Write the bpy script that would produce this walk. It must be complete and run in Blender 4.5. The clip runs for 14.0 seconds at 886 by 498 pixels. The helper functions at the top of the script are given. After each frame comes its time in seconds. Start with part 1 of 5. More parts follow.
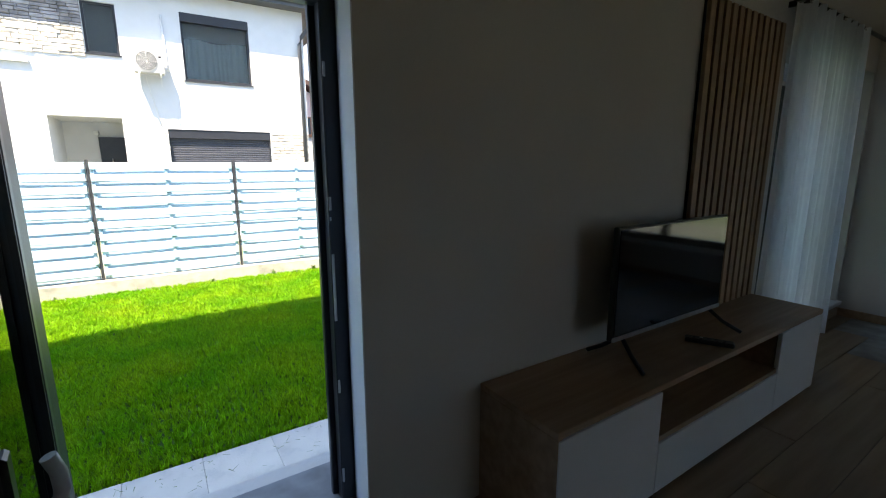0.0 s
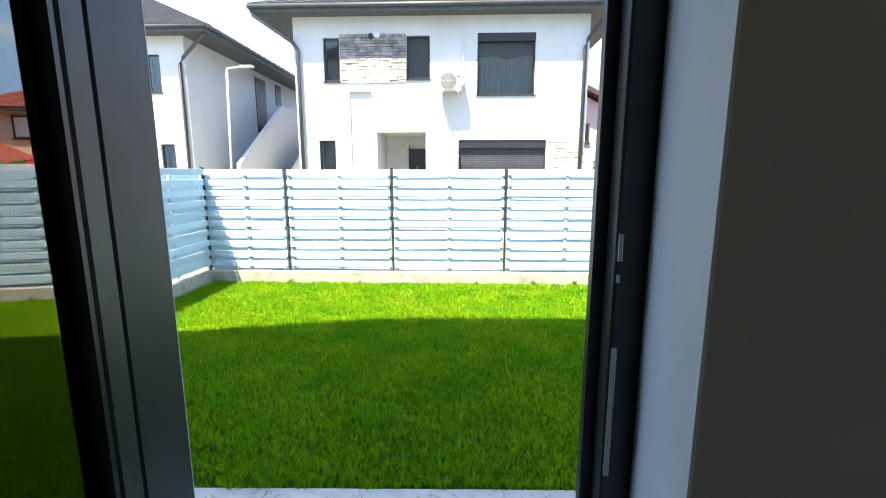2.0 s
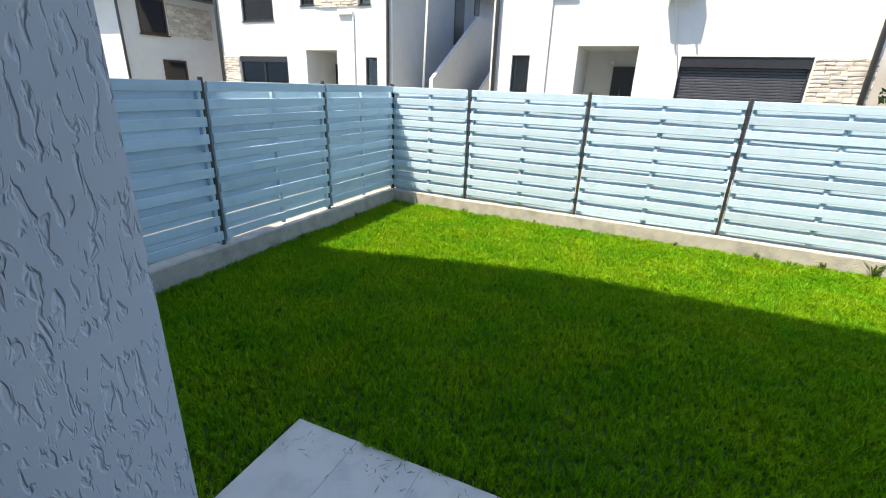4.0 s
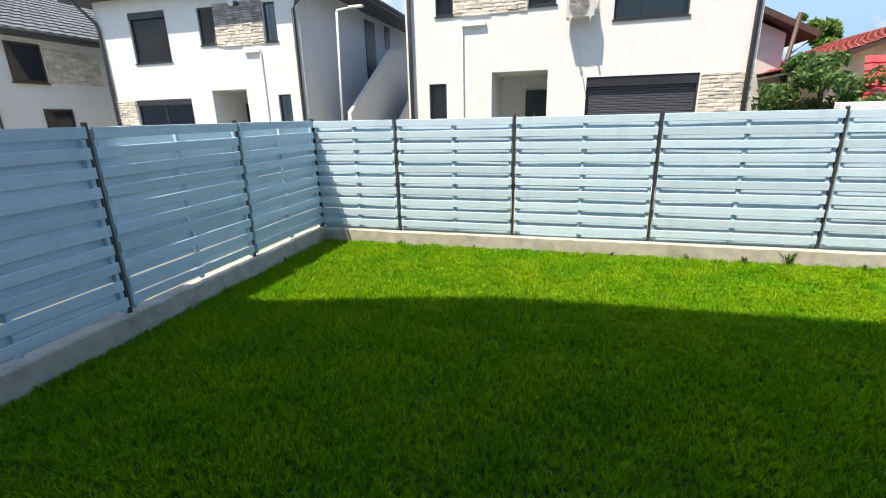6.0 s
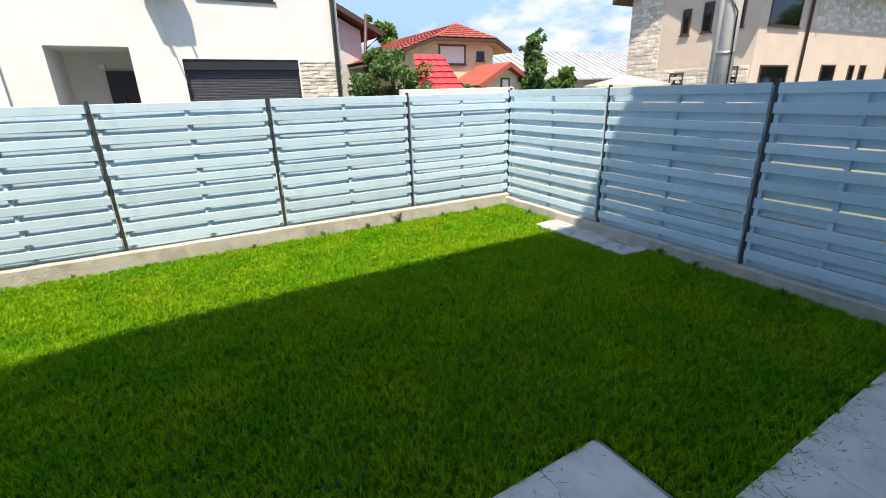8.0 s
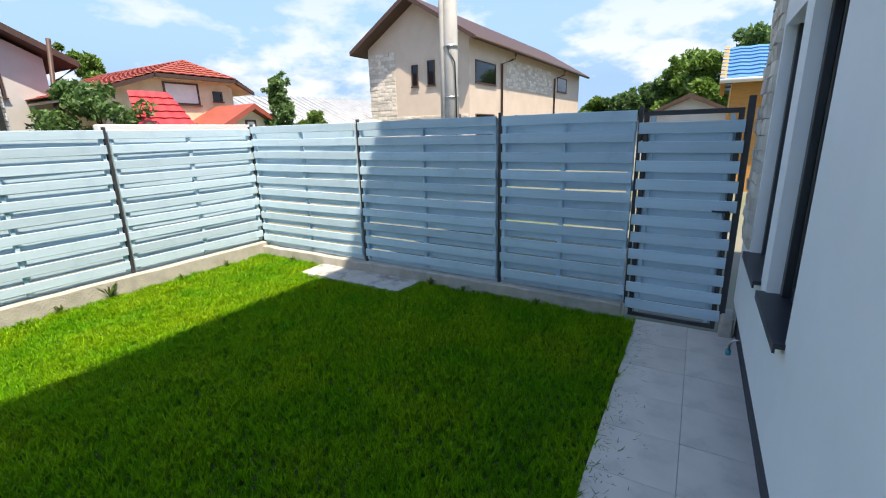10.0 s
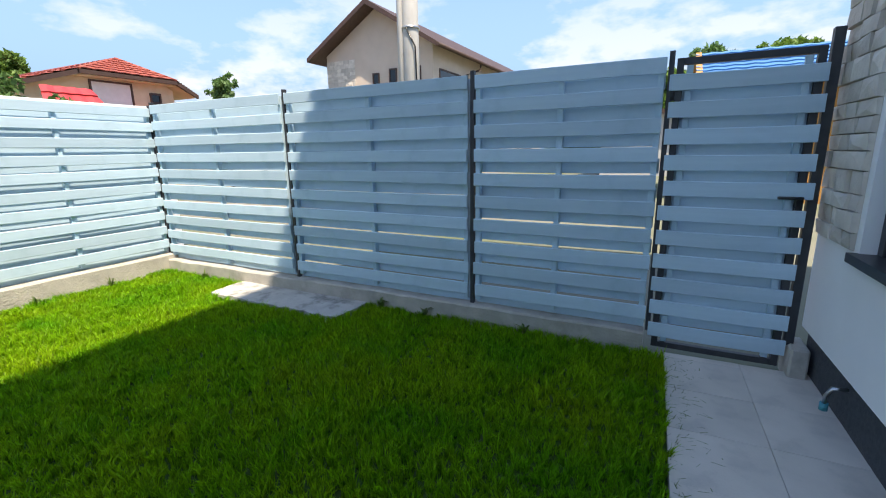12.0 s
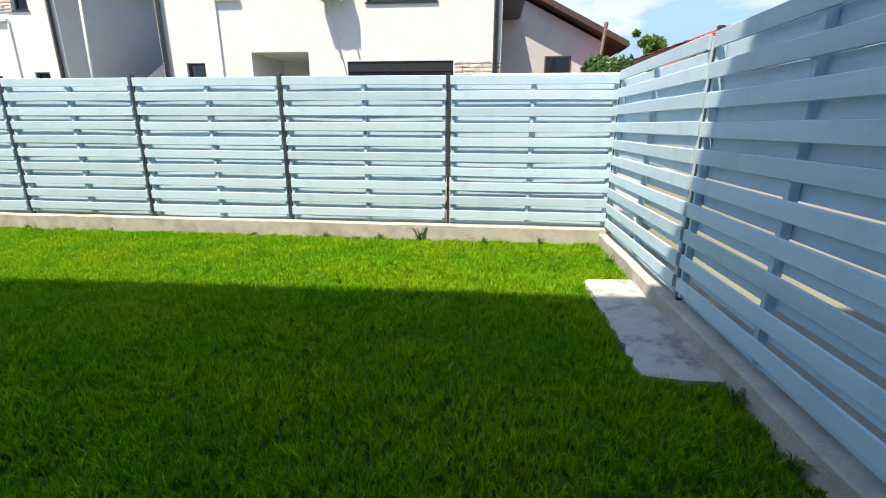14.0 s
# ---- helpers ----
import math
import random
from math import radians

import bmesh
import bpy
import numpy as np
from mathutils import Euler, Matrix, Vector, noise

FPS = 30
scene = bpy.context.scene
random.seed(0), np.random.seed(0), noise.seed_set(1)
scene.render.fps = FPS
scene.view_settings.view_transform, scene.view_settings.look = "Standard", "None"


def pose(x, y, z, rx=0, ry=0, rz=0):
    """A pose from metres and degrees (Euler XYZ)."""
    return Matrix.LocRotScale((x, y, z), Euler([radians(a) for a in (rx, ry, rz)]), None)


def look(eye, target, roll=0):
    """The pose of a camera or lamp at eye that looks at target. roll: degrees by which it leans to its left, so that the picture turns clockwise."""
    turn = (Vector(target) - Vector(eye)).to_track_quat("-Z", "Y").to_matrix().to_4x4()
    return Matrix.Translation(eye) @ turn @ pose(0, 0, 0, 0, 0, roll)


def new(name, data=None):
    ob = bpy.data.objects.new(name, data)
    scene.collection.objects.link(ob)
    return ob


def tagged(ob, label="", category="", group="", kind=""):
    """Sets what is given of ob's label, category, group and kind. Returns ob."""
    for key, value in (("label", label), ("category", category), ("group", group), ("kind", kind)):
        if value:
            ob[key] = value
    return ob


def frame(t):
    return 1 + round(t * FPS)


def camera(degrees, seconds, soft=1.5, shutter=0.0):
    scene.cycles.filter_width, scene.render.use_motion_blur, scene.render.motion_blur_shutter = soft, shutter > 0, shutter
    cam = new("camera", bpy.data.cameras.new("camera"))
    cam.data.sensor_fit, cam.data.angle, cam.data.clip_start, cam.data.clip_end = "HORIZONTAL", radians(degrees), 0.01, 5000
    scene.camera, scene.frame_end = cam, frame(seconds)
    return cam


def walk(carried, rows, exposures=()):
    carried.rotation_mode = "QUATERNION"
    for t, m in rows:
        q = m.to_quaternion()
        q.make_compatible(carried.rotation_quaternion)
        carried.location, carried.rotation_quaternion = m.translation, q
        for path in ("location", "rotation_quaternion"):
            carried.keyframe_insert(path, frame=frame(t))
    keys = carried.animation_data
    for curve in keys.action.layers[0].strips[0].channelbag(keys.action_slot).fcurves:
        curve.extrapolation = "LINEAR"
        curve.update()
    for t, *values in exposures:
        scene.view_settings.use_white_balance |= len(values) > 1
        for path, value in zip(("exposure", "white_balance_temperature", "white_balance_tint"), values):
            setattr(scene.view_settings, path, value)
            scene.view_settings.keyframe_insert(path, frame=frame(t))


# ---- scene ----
cam = camera(90.1, 14.0, soft=1.1)
PATH = [
    (0, (0.144, 0.669, 2.159), (1.173, 2.342, 1.785), -0.1),
    (0.5, (0.126, 0.722, 2.17), (0.71, 2.602, 1.817), -1.1),
    (1, (0.172, 0.892, 2.174), (0.605, 2.817, 1.843), -0.4),
    (1.5, (0.253, 1.149, 2.16), (0.465, 3.111, 1.835), -0.8),
    (2, (0.338, 1.415, 2.152), (0.265, 3.384, 1.812), 0.0),
    (2.5, (0.32, 1.659, 2.154), (0.091, 3.601, 1.731), 0.3),
    (3, (0.242, 1.866, 2.229), (-0.06, 3.742, 1.605), 1.1),
    (3.5, (0.203, 2.055, 2.268), (-0.409, 3.826, 1.568), 1.8),
    (3.7, (0.185, 2.114, 2.269), (-0.601, 3.813, 1.566), 2.1),
    (5.8, (-0.145, 2.397, 2.23), (-0.806, 4.198, 1.662), -1.5),
    (6, (-0.098, 2.435, 2.23), (-0.618, 4.281, 1.659), -1.4),
    (6.5, (-0.052, 2.498, 2.216), (-0.215, 4.406, 1.639), -1.1),
    (7, (-0.021, 2.571, 2.241), (0.249, 4.459, 1.64), -1.8),
    (7.5, (0.047, 2.563, 2.25), (0.689, 4.348, 1.617), -0.7),
    (8, (0.117, 2.56, 2.231), (1.022, 4.215, 1.565), -1.6),
    (8.5, (0.168, 2.559, 2.223), (1.263, 4.082, 1.531), -1.8),
    (9, (0.294, 2.628, 2.192), (1.629, 3.945, 1.496), -2.2),
    (9.2, (0.361, 2.694, 2.191), (1.783, 3.943, 1.544), -2.3),
    (11.3, (1.344, 3.411, 1.796), (3.107, 4.249, 1.359), -0.5),
    (11.5, (1.492, 3.478, 1.772), (3.256, 4.31, 1.329), -0.6),
    (12, (1.916, 3.614, 1.621), (3.658, 4.494, 1.184), -0.8),
    (12.5, (2.565, 3.519, 1.6), (4.108, 4.717, 1.168), -0.5),
    (13, (3.148, 3.59, 1.6), (4.315, 5.149, 1.145), -0.2),
    (13.5, (3.626, 3.691, 1.595), (4.197, 5.548, 1.119), -0.0),
    (14, (4.04, 3.757, 1.593), (3.845, 5.672, 1.053), 0.2),
]
EXPOSURES = [(0, 2.1), (0.5, 2.7), (1.0, 2.5), (1.5, 2.25), (2.0, 2.05), (2.5, 1.9), (3.0, 1.35), (3.6, 1.2), (6.0, 0.92), (14.0, 0.95)]
walk(cam, [(t, look(eye, target, roll)) for t, eye, target, roll in PATH], EXPOSURES)

# ---------------------------------------------------------------- light
SUN_DIR = Vector((-0.27, -0.38, 1.0)).normalized()      # towards the sun
world = bpy.data.worlds.new("sky")
scene.world = world
world.use_nodes = True
wn, wl = world.node_tree.nodes, world.node_tree.links
wn.clear()
w_out = wn.new("ShaderNodeOutputWorld")
w_bg = wn.new("ShaderNodeBackground")
w_sky = wn.new("ShaderNodeTexSky")
w_sky.sky_type = "NISHITA"
w_sky.sun_disc = False
w_sky.sun_elevation = math.asin(SUN_DIR.z)
w_sky.sun_rotation = math.atan2(SUN_DIR.x, SUN_DIR.y)
w_sky.air_density, w_sky.dust_density, w_sky.ozone_density = 1.0, 0.6, 1.2
w_bg.inputs["Strength"].default_value = 0.15
# fair-weather clouds, thicker towards the horizon
w_tc = wn.new("ShaderNodeTexCoord")
w_map = wn.new("ShaderNodeMapping")
w_map.inputs["Scale"].default_value = (1.0, 1.0, 2.3)
w_no = wn.new("ShaderNodeTexNoise")
w_no.inputs["Scale"].default_value = 4.6
w_no.inputs["Detail"].default_value = 9.0
w_no.inputs["Roughness"].default_value = 0.56
w_ramp = wn.new("ShaderNodeValToRGB")
w_ramp.color_ramp.elements[0].position, w_ramp.color_ramp.elements[1].position = 0.505, 0.60
w_sep = wn.new("ShaderNodeSeparateXYZ")
w_hz = wn.new("ShaderNodeMapRange")
w_hz.inputs["From Min"].default_value, w_hz.inputs["From Max"].default_value = 0.10, 0.48
w_hz.inputs["To Min"].default_value, w_hz.inputs["To Max"].default_value = 0.95, 0.0
w_mul = wn.new("ShaderNodeMath")
w_mul.operation = "MULTIPLY"
w_mix = wn.new("ShaderNodeMix")
w_mix.data_type = "RGBA"
w_mix.inputs["B"].default_value = (3.7, 3.8, 4.05, 1)
w_low = wn.new("ShaderNodeMix")
w_low.data_type = "RGBA"
w_low.inputs["B"].default_value = (1.5, 2.25, 3.4, 1)
wl.new(w_tc.outputs["Generated"], w_map.inputs["Vector"])
wl.new(w_map.outputs["Vector"], w_no.inputs["Vector"])
wl.new(w_no.outputs["Fac"], w_ramp.inputs["Fac"])
wl.new(w_tc.outputs["Generated"], w_sep.inputs["Vector"])
wl.new(w_sep.outputs["Z"], w_hz.inputs["Value"])
wl.new(w_ramp.outputs["Color"], w_mul.inputs[0])
wl.new(w_hz.outputs["Result"], w_mul.inputs[1])
wl.new(w_mul.outputs["Value"], w_mix.inputs["Factor"])
wl.new(w_hz.outputs["Result"], w_low.inputs["Factor"])
wl.new(w_sky.outputs["Color"], w_low.inputs["A"])
wl.new(w_low.outputs["Result"], w_mix.inputs["A"])
wl.new(w_mix.outputs["Result"], w_bg.inputs["Color"])
wl.new(w_bg.outputs["Background"], w_out.inputs["Surface"])

sun = new("sun", bpy.data.lights.new("sun", "SUN"))
sun.data.energy, sun.data.angle, sun.data.color = 5.2, radians(0.6), (1.0, 0.86, 0.68)
sun.matrix_world = look(SUN_DIR * 60, (0, 0, 0))


# ---------------------------------------------------------------- materials
def mat(name, col, rough=0.6, metal=0.0, col2=None, scale=6.0, amount=1.0, bump=0.0, bscale=60.0, stretch=(1, 1, 1),
        spec=0.5, rand=0.0, dirt=None, dscale=1.3, trans=0.0, island=False):
    """A two-scale noise material: col to col2 in patches, dirt in larger ones, fine relief, and a per-object shift."""
    m = bpy.data.materials.new(name)
    m.use_nodes = True
    n, l = m.node_tree.nodes, m.node_tree.links
    b = n["Principled BSDF"]
    b.inputs["Roughness"].default_value, b.inputs["Metallic"].default_value = rough, metal
    b.inputs["Specular IOR Level"].default_value = spec
    tc = n.new("ShaderNodeTexCoord")
    mp = n.new("ShaderNodeMapping")
    mp.inputs["Scale"].default_value = stretch
    l.new(tc.outputs["Object"], mp.inputs["Vector"])
    no = n.new("ShaderNodeTexNoise")
    no.inputs["Scale"].default_value, no.inputs["Detail"].default_value = scale, 6
    l.new(mp.outputs["Vector"], no.inputs["Vector"])
    mr = n.new("ShaderNodeMapRange")
    mr.inputs["From Min"].default_value, mr.inputs["From Max"].default_value = 0.36, 0.66
    mr.inputs["To Max"].default_value = amount
    l.new(no.outputs["Fac"], mr.inputs["Value"])
    mx = n.new("ShaderNodeMix")
    mx.data_type = "RGBA"
    mx.inputs["A"].default_value = (*col, 1)
    mx.inputs["B"].default_value = (*(col2 or [c * 0.86 for c in col]), 1)
    l.new(mr.outputs["Result"], mx.inputs["Factor"])
    last = mx.outputs["Result"]
    if dirt:
        nd = n.new("ShaderNodeTexNoise")
        nd.inputs["Scale"].default_value, nd.inputs["Detail"].default_value = dscale, 8
        nd.inputs["Roughness"].default_value = 0.62
        l.new(tc.outputs["Object"], nd.inputs["Vector"])
        rd = n.new("ShaderNodeMapRange")
        rd.inputs["From Min"].default_value, rd.inputs["From Max"].default_value = 0.53, 0.74
        l.new(nd.outputs["Fac"], rd.inputs["Value"])
        md = n.new("ShaderNodeMix")
        md.data_type = "RGBA"
        md.inputs["B"].default_value = (*dirt, 1)
        l.new(rd.outputs["Result"], md.inputs["Factor"])
        l.new(last, md.inputs["A"])
        last = md.outputs["Result"]
    if rand:
        if island:
            src = n.new("ShaderNodeNewGeometry").outputs["Random Per Island"]
        else:
            src = n.new("ShaderNodeObjectInfo").outputs["Random"]
        rr = n.new("ShaderNodeMapRange")
        rr.inputs["To Min"].default_value, rr.inputs["To Max"].default_value = 1 - rand, 1 + rand
        l.new(src, rr.inputs["Value"])
        hs = n.new("ShaderNodeHueSaturation")
        l.new(rr.outputs["Result"], hs.inputs["Value"])
        l.new(last, hs.inputs["Color"])
        last = hs.outputs["Color"]
    l.new(last, b.inputs["Base Color"])
    if bump:
        bn = n.new("ShaderNodeTexNoise")
        bn.inputs["Scale"].default_value, bn.inputs["Detail"].default_value = bscale, 5
        l.new(mp.outputs["Vector"], bn.inputs["Vector"])
        bp = n.new("ShaderNodeBump")
        bp.inputs["Strength"].default_value = min(1.0, bump)
        bp.inputs["Distance"].default_value = 0.01
        l.new(bn.outputs["Fac"], bp.inputs["Height"])
        l.new(bp.outputs["Normal"], b.inputs["Normal"])
    if trans:
        t = n.new("ShaderNodeBsdfTranslucent")
        l.new(last, t.inputs["Color"])
        ms = n.new("ShaderNodeMixShader")
        ms.inputs["Fac"].default_value = trans
        l.new(b.outputs["BSDF"], ms.inputs[1])
        l.new(t.outputs["BSDF"], ms.inputs[2])
        l.new(ms.outputs["Shader"], n["Material Output"].inputs["Surface"])
    return m


def glass_mat(name, tint, ior=1.52, rough=0.0):
    m = bpy.data.materials.new(name)
    m.use_nodes = True
    n, l = m.node_tree.nodes, m.node_tree.links
    n.remove(n["Principled BSDF"])
    f = n.new("ShaderNodeFresnel")
    f.inputs["IOR"].default_value = ior
    t = n.new("ShaderNodeBsdfTransparent")
    t.inputs["Color"].default_value = (*tint, 1)
    g = n.new("ShaderNodeBsdfGlossy")
    g.inputs["Roughness"].default_value = rough
    g.inputs["Color"].default_value = (0.93, 0.96, 0.95, 1)
    x = n.new("ShaderNodeMixShader")
    l.new(f.outputs["Fac"], x.inputs["Fac"])
    l.new(t.outputs["BSDF"], x.inputs[1])
    l.new(g.outputs["BSDF"], x.inputs[2])
    l.new(x.outputs["Shader"], n["Material Output"].inputs["Surface"])
    return m


M_STUCCO = mat("white_render", (0.68, 0.685, 0.685), 0.9, col2=(0.645, 0.65, 0.65), scale=3, bump=0.14, bscale=240, dirt=(0.62, 0.615, 0.60), dscale=0.5, spec=0.2)
M_GRAFFIATO = mat("scored_render", (0.80, 0.815, 0.83), 0.9, col2=(0.75, 0.765, 0.78), scale=5, spec=0.2)
n_, l_ = M_GRAFFIATO.node_tree.nodes, M_GRAFFIATO.node_tree.links
g_map, g_noise, g_ramp, g_bump, g_tc = (n_.new("ShaderNode" + k) for k in ("Mapping", "TexNoise", "MapRange", "Bump", "TexCoord"))
g_map.inputs["Scale"].default_value = (1, 1, 0.33)
g_noise.inputs["Scale"].default_value, g_noise.inputs["Detail"].default_value, g_noise.inputs["Distortion"].default_value = 105, 2, 0.6
g_ramp.inputs["From Min"].default_value, g_ramp.inputs["From Max"].default_value = 0.34, 0.46
g_bump.inputs["Strength"].default_value, g_bump.inputs["Distance"].default_value = 0.75, 0.004
l_.new(g_tc.outputs["Object"], g_map.inputs["Vector"])
l_.new(g_map.outputs["Vector"], g_noise.inputs["Vector"])
l_.new(g_noise.outputs["Fac"], g_ramp.inputs["Value"])
l_.new(g_ramp.outputs["Result"], g_bump.inputs["Height"])
l_.new(g_bump.outputs["Normal"], n_["Principled BSDF"].inputs["Normal"])
M_PLINTH = mat("dark_plinth_render", (0.055, 0.06, 0.068), 0.85, col2=(0.075, 0.08, 0.088), scale=40, bump=0.6, bscale=220, spec=0.3)
M_ANTHRACITE = mat("anthracite_frame", (0.022, 0.024, 0.03), 0.38, col2=(0.028, 0.03, 0.036), scale=9, bump=0.05, bscale=300)
M_POST = mat("dark_painted_steel", (0.028, 0.03, 0.036), 0.5, col2=(0.04, 0.042, 0.047), scale=14, bump=0.15, bscale=90, dirt=(0.05, 0.05, 0.052), dscale=5)
M_SLAT = mat("pale_blue_painted_wood", (0.49, 0.63, 0.73), 0.55, col2=(0.455, 0.595, 0.695), scale=5, stretch=(0.35, 3, 6), bump=0.10, bscale=34, rand=0.09, dirt=(0.39, 0.53, 0.625), dscale=3.2, spec=0.35)
M_BATTEN = mat("pale_blue_batten", (0.47, 0.62, 0.71), 0.6, col2=(0.34, 0.48, 0.58), scale=9, bump=0.2, rand=0.08)
M_CONCRETE = mat("cast_concrete", (0.47, 0.44, 0.385), 0.92, col2=(0.37, 0.35, 0.305), scale=7, bump=0.8, bscale=55, dirt=(0.27, 0.265, 0.225), dscale=2.6, spec=0.25)
M_SLABCON = mat("trowelled_concrete", (0.47, 0.46, 0.43), 0.9, col2=(0.40, 0.39, 0.37), scale=9, bump=0.8, bscale=24, dirt=(0.13, 0.13, 0.12), dscale=5.5, spec=0.25)
M_TILE = mat("pale_porcelain_paving", (0.655, 0.59, 0.51), 0.62, col2=(0.57, 0.515, 0.445), scale=3.2, bump=0.2, bscale=80, rand=0.045, dirt=(0.48, 0.44, 0.39), dscale=5.5)
M_GROUT = mat("paving_joint", (0.36, 0.345, 0.33), 0.95, col2=(0.24, 0.23, 0.22), scale=9)
M_SOIL = mat("lawn_soil", (0.035, 0.085, 0.006), 0.95, col2=(0.045, 0.065, 0.014), scale=11, bump=0.8, bscale=40)
M_GROUND = mat("yard_earth", (0.20, 0.19, 0.155), 0.95, col2=(0.11, 0.13, 0.06), scale=0.25, bump=0.5, bscale=6, dirt=(0.09, 0.12, 0.04), dscale=0.08)
M_WALLIN = mat("warm_grey_wall_paint", (0.60, 0.565, 0.52), 0.85, col2=(0.57, 0.535, 0.49), scale=2, bump=0.08, bscale=260)
M_REVEAL = mat("white_reveal_paint", (0.80, 0.82, 0.84), 0.6, col2=(0.77, 0.79, 0.81), scale=4, bump=0.08, bscale=200)
M_CEIL = mat("white_ceiling_paint", (0.78, 0.77, 0.75), 0.9, col2=(0.75, 0.74, 0.72), scale=2)
M_FLOOR = mat("oak_laminate", (0.33, 0.235, 0.15), 0.5, col2=(0.24, 0.165, 0.10), scale=3.2, stretch=(0.5, 7, 1), bump=0.1, bscale=60, rand=0.12)
M_OAK = mat("oak_veneer", (0.40, 0.27, 0.165), 0.5, col2=(0.29, 0.185, 0.105), scale=3.4, stretch=(0.55, 9, 9), bump=0.12, bscale=40, dirt=(0.25, 0.155, 0.09), dscale=2.2)
M_WHITEF = mat("matt_white_front", (0.70, 0.70, 0.71), 0.45, col2=(0.68, 0.68, 0.69), scale=2)
M_SLATOAK = mat("acoustic_oak_slat", (0.40, 0.26, 0.15), 0.6, col2=(0.30, 0.19, 0.105), scale=4, stretch=(8, 8, 0.5), bump=0.12, bscale=50, rand=0.1)
M_FELT = mat("black_felt", (0.012, 0.012, 0.013), 0.98, col2=(0.018, 0.018, 0.019), scale=60, bump=0.3, bscale=400)
M_BLACK = mat("black_plastic", (0.012, 0.012, 0.013), 0.35, col2=(0.017, 0.017, 0.018), scale=30)
M_SCREEN = mat("dark_gloss_screen", (0.006, 0.007, 0.009), 0.06, col2=(0.007, 0.008, 0.010), scale=2, spec=0.6)
M_CURTAIN = mat("white_sheer_curtain", (0.90, 0.92, 0.95), 0.85, col2=(0.85, 0.87, 0.91), scale=90, stretch=(1, 1, 0.2), trans=0.68, bump=0.2, bscale=600)
M_METAL = mat("brushed_steel", (0.58, 0.58, 0.58), 0.32, 1.0, col2=(0.48, 0.48, 0.49), scale=20, bump=0.06, bscale=300)
M_ZINCP = mat("zinc_plated_steel", (0.56, 0.56, 0.55), 0.42, 0.35, col2=(0.48, 0.48, 0.47), scale=30, bump=0.1, bscale=200)
M_PVCW = mat("white_plastic", (0.74, 0.74, 0.72), 0.45, col2=(0.69, 0.69, 0.67), scale=6)
M_STONEW = mat("split_limestone", (0.66, 0.61, 0.54), 0.9, col2=(0.53, 0.485, 0.425), scale=5, bump=1.0, bscale=28, rand=0.2, island=True, spec=0.2)
M_STONEP = mat("split_limestone_piece", (0.66, 0.61, 0.54), 0.9, col2=(0.53, 0.485, 0.425), scale=5, bump=1.0, bscale=28, rand=0.2, spec=0.2)
M_STONEG = mat("split_grey_stone", (0.34, 0.32, 0.315), 0.9, col2=(0.23, 0.215, 0.21), scale=5, bump=1.0, bscale=28, rand=0.3, island=True, spec=0.2)
M_ROOFG = mat("dark_grey_metal_tile", (0.16, 0.165, 0.175), 0.45, col2=(0.13, 0.135, 0.145), scale=3, bump=0.1, bscale=20, dirt=(0.2, 0.2, 0.2), dscale=1.2)
M_EAVE = mat("dark_soffit_metal", (0.06, 0.063, 0.07), 0.5, col2=(0.075, 0.078, 0.085), scale=4)
M_SHUTTER = mat("roller_shutter_slats", (0.045, 0.05, 0.066), 0.45, col2=(0.055, 0.06, 0.076), scale=5)
M_REDROOF = mat("terracotta_metal_tile", (0.34, 0.085, 0.058), 0.6, col2=(0.27, 0.065, 0.045), scale=2.5, bump=0.3, bscale=9, dirt=(0.27, 0.065, 0.04), dscale=0.9)
M_BRIGHTRED = mat("bright_red_metal_tile", (0.50, 0.05, 0.055), 0.4, col2=(0.42, 0.04, 0.045), scale=3, bump=0.2, bscale=9)
M_CREAM = mat("cream_render", (0.70, 0.60, 0.42), 0.9, col2=(0.60, 0.50, 0.33), scale=2, bump=0.3, bscale=60)
M_PINK = mat("beige_pink_render", (0.60, 0.505, 0.42), 0.9, col2=(0.55, 0.46, 0.38), scale=1.2, bump=0.3, bscale=60)
M_GREYREND = mat("pale_grey_render", (0.52, 0.51, 0.495), 0.9, col2=(0.46, 0.45, 0.435), scale=1.4, bump=0.3, bscale=50)
M_BROWN = mat("dark_brown_fascia", (0.075, 0.042, 0.03), 0.55, col2=(0.055, 0.03, 0.022), scale=6)
M_ZINC = mat("weathered_zinc_sheet", (0.46, 0.48, 0.50), 0.5, 0.3, col2=(0.38, 0.40, 0.42), scale=2, dirt=(0.30, 0.30, 0.30), dscale=0.7)
M_BLUEROOF = mat("blue_metal_tile", (0.10, 0.25, 0.50), 0.4, col2=(0.075, 0.20, 0.43), scale=3)
M_ORANGE = mat("ochre_wood_wall", (0.50, 0.26, 0.07), 0.7, col2=(0.42, 0.21, 0.055), scale=4, stretch=(1, 1, 8))
M_POLE = mat("spun_concrete_pole", (0.60, 0.59, 0.565), 0.9, col2=(0.52, 0.51, 0.49), scale=4, stretch=(1, 1, 0.3), bump=0.3, bscale=40, dirt=(0.37, 0.36, 0.34), dscale=2)
M_BARK = mat("bark", (0.12, 0.085, 0.055), 0.95, col2=(0.075, 0.052, 0.035), scale=9, bump=0.9, bscale=30)
M_LEAF = mat("leaves", (0.15, 0.25, 0.04), 0.6, col2=(0.10, 0.19, 0.03), scale=3, rand=0.35, island=True, trans=0.42)
M_LEAFD = mat("dark_leaves", (0.14, 0.24, 0.075), 0.5, col2=(0.055, 0.125, 0.03), scale=3, rand=0.35, island=True, trans=0.4)
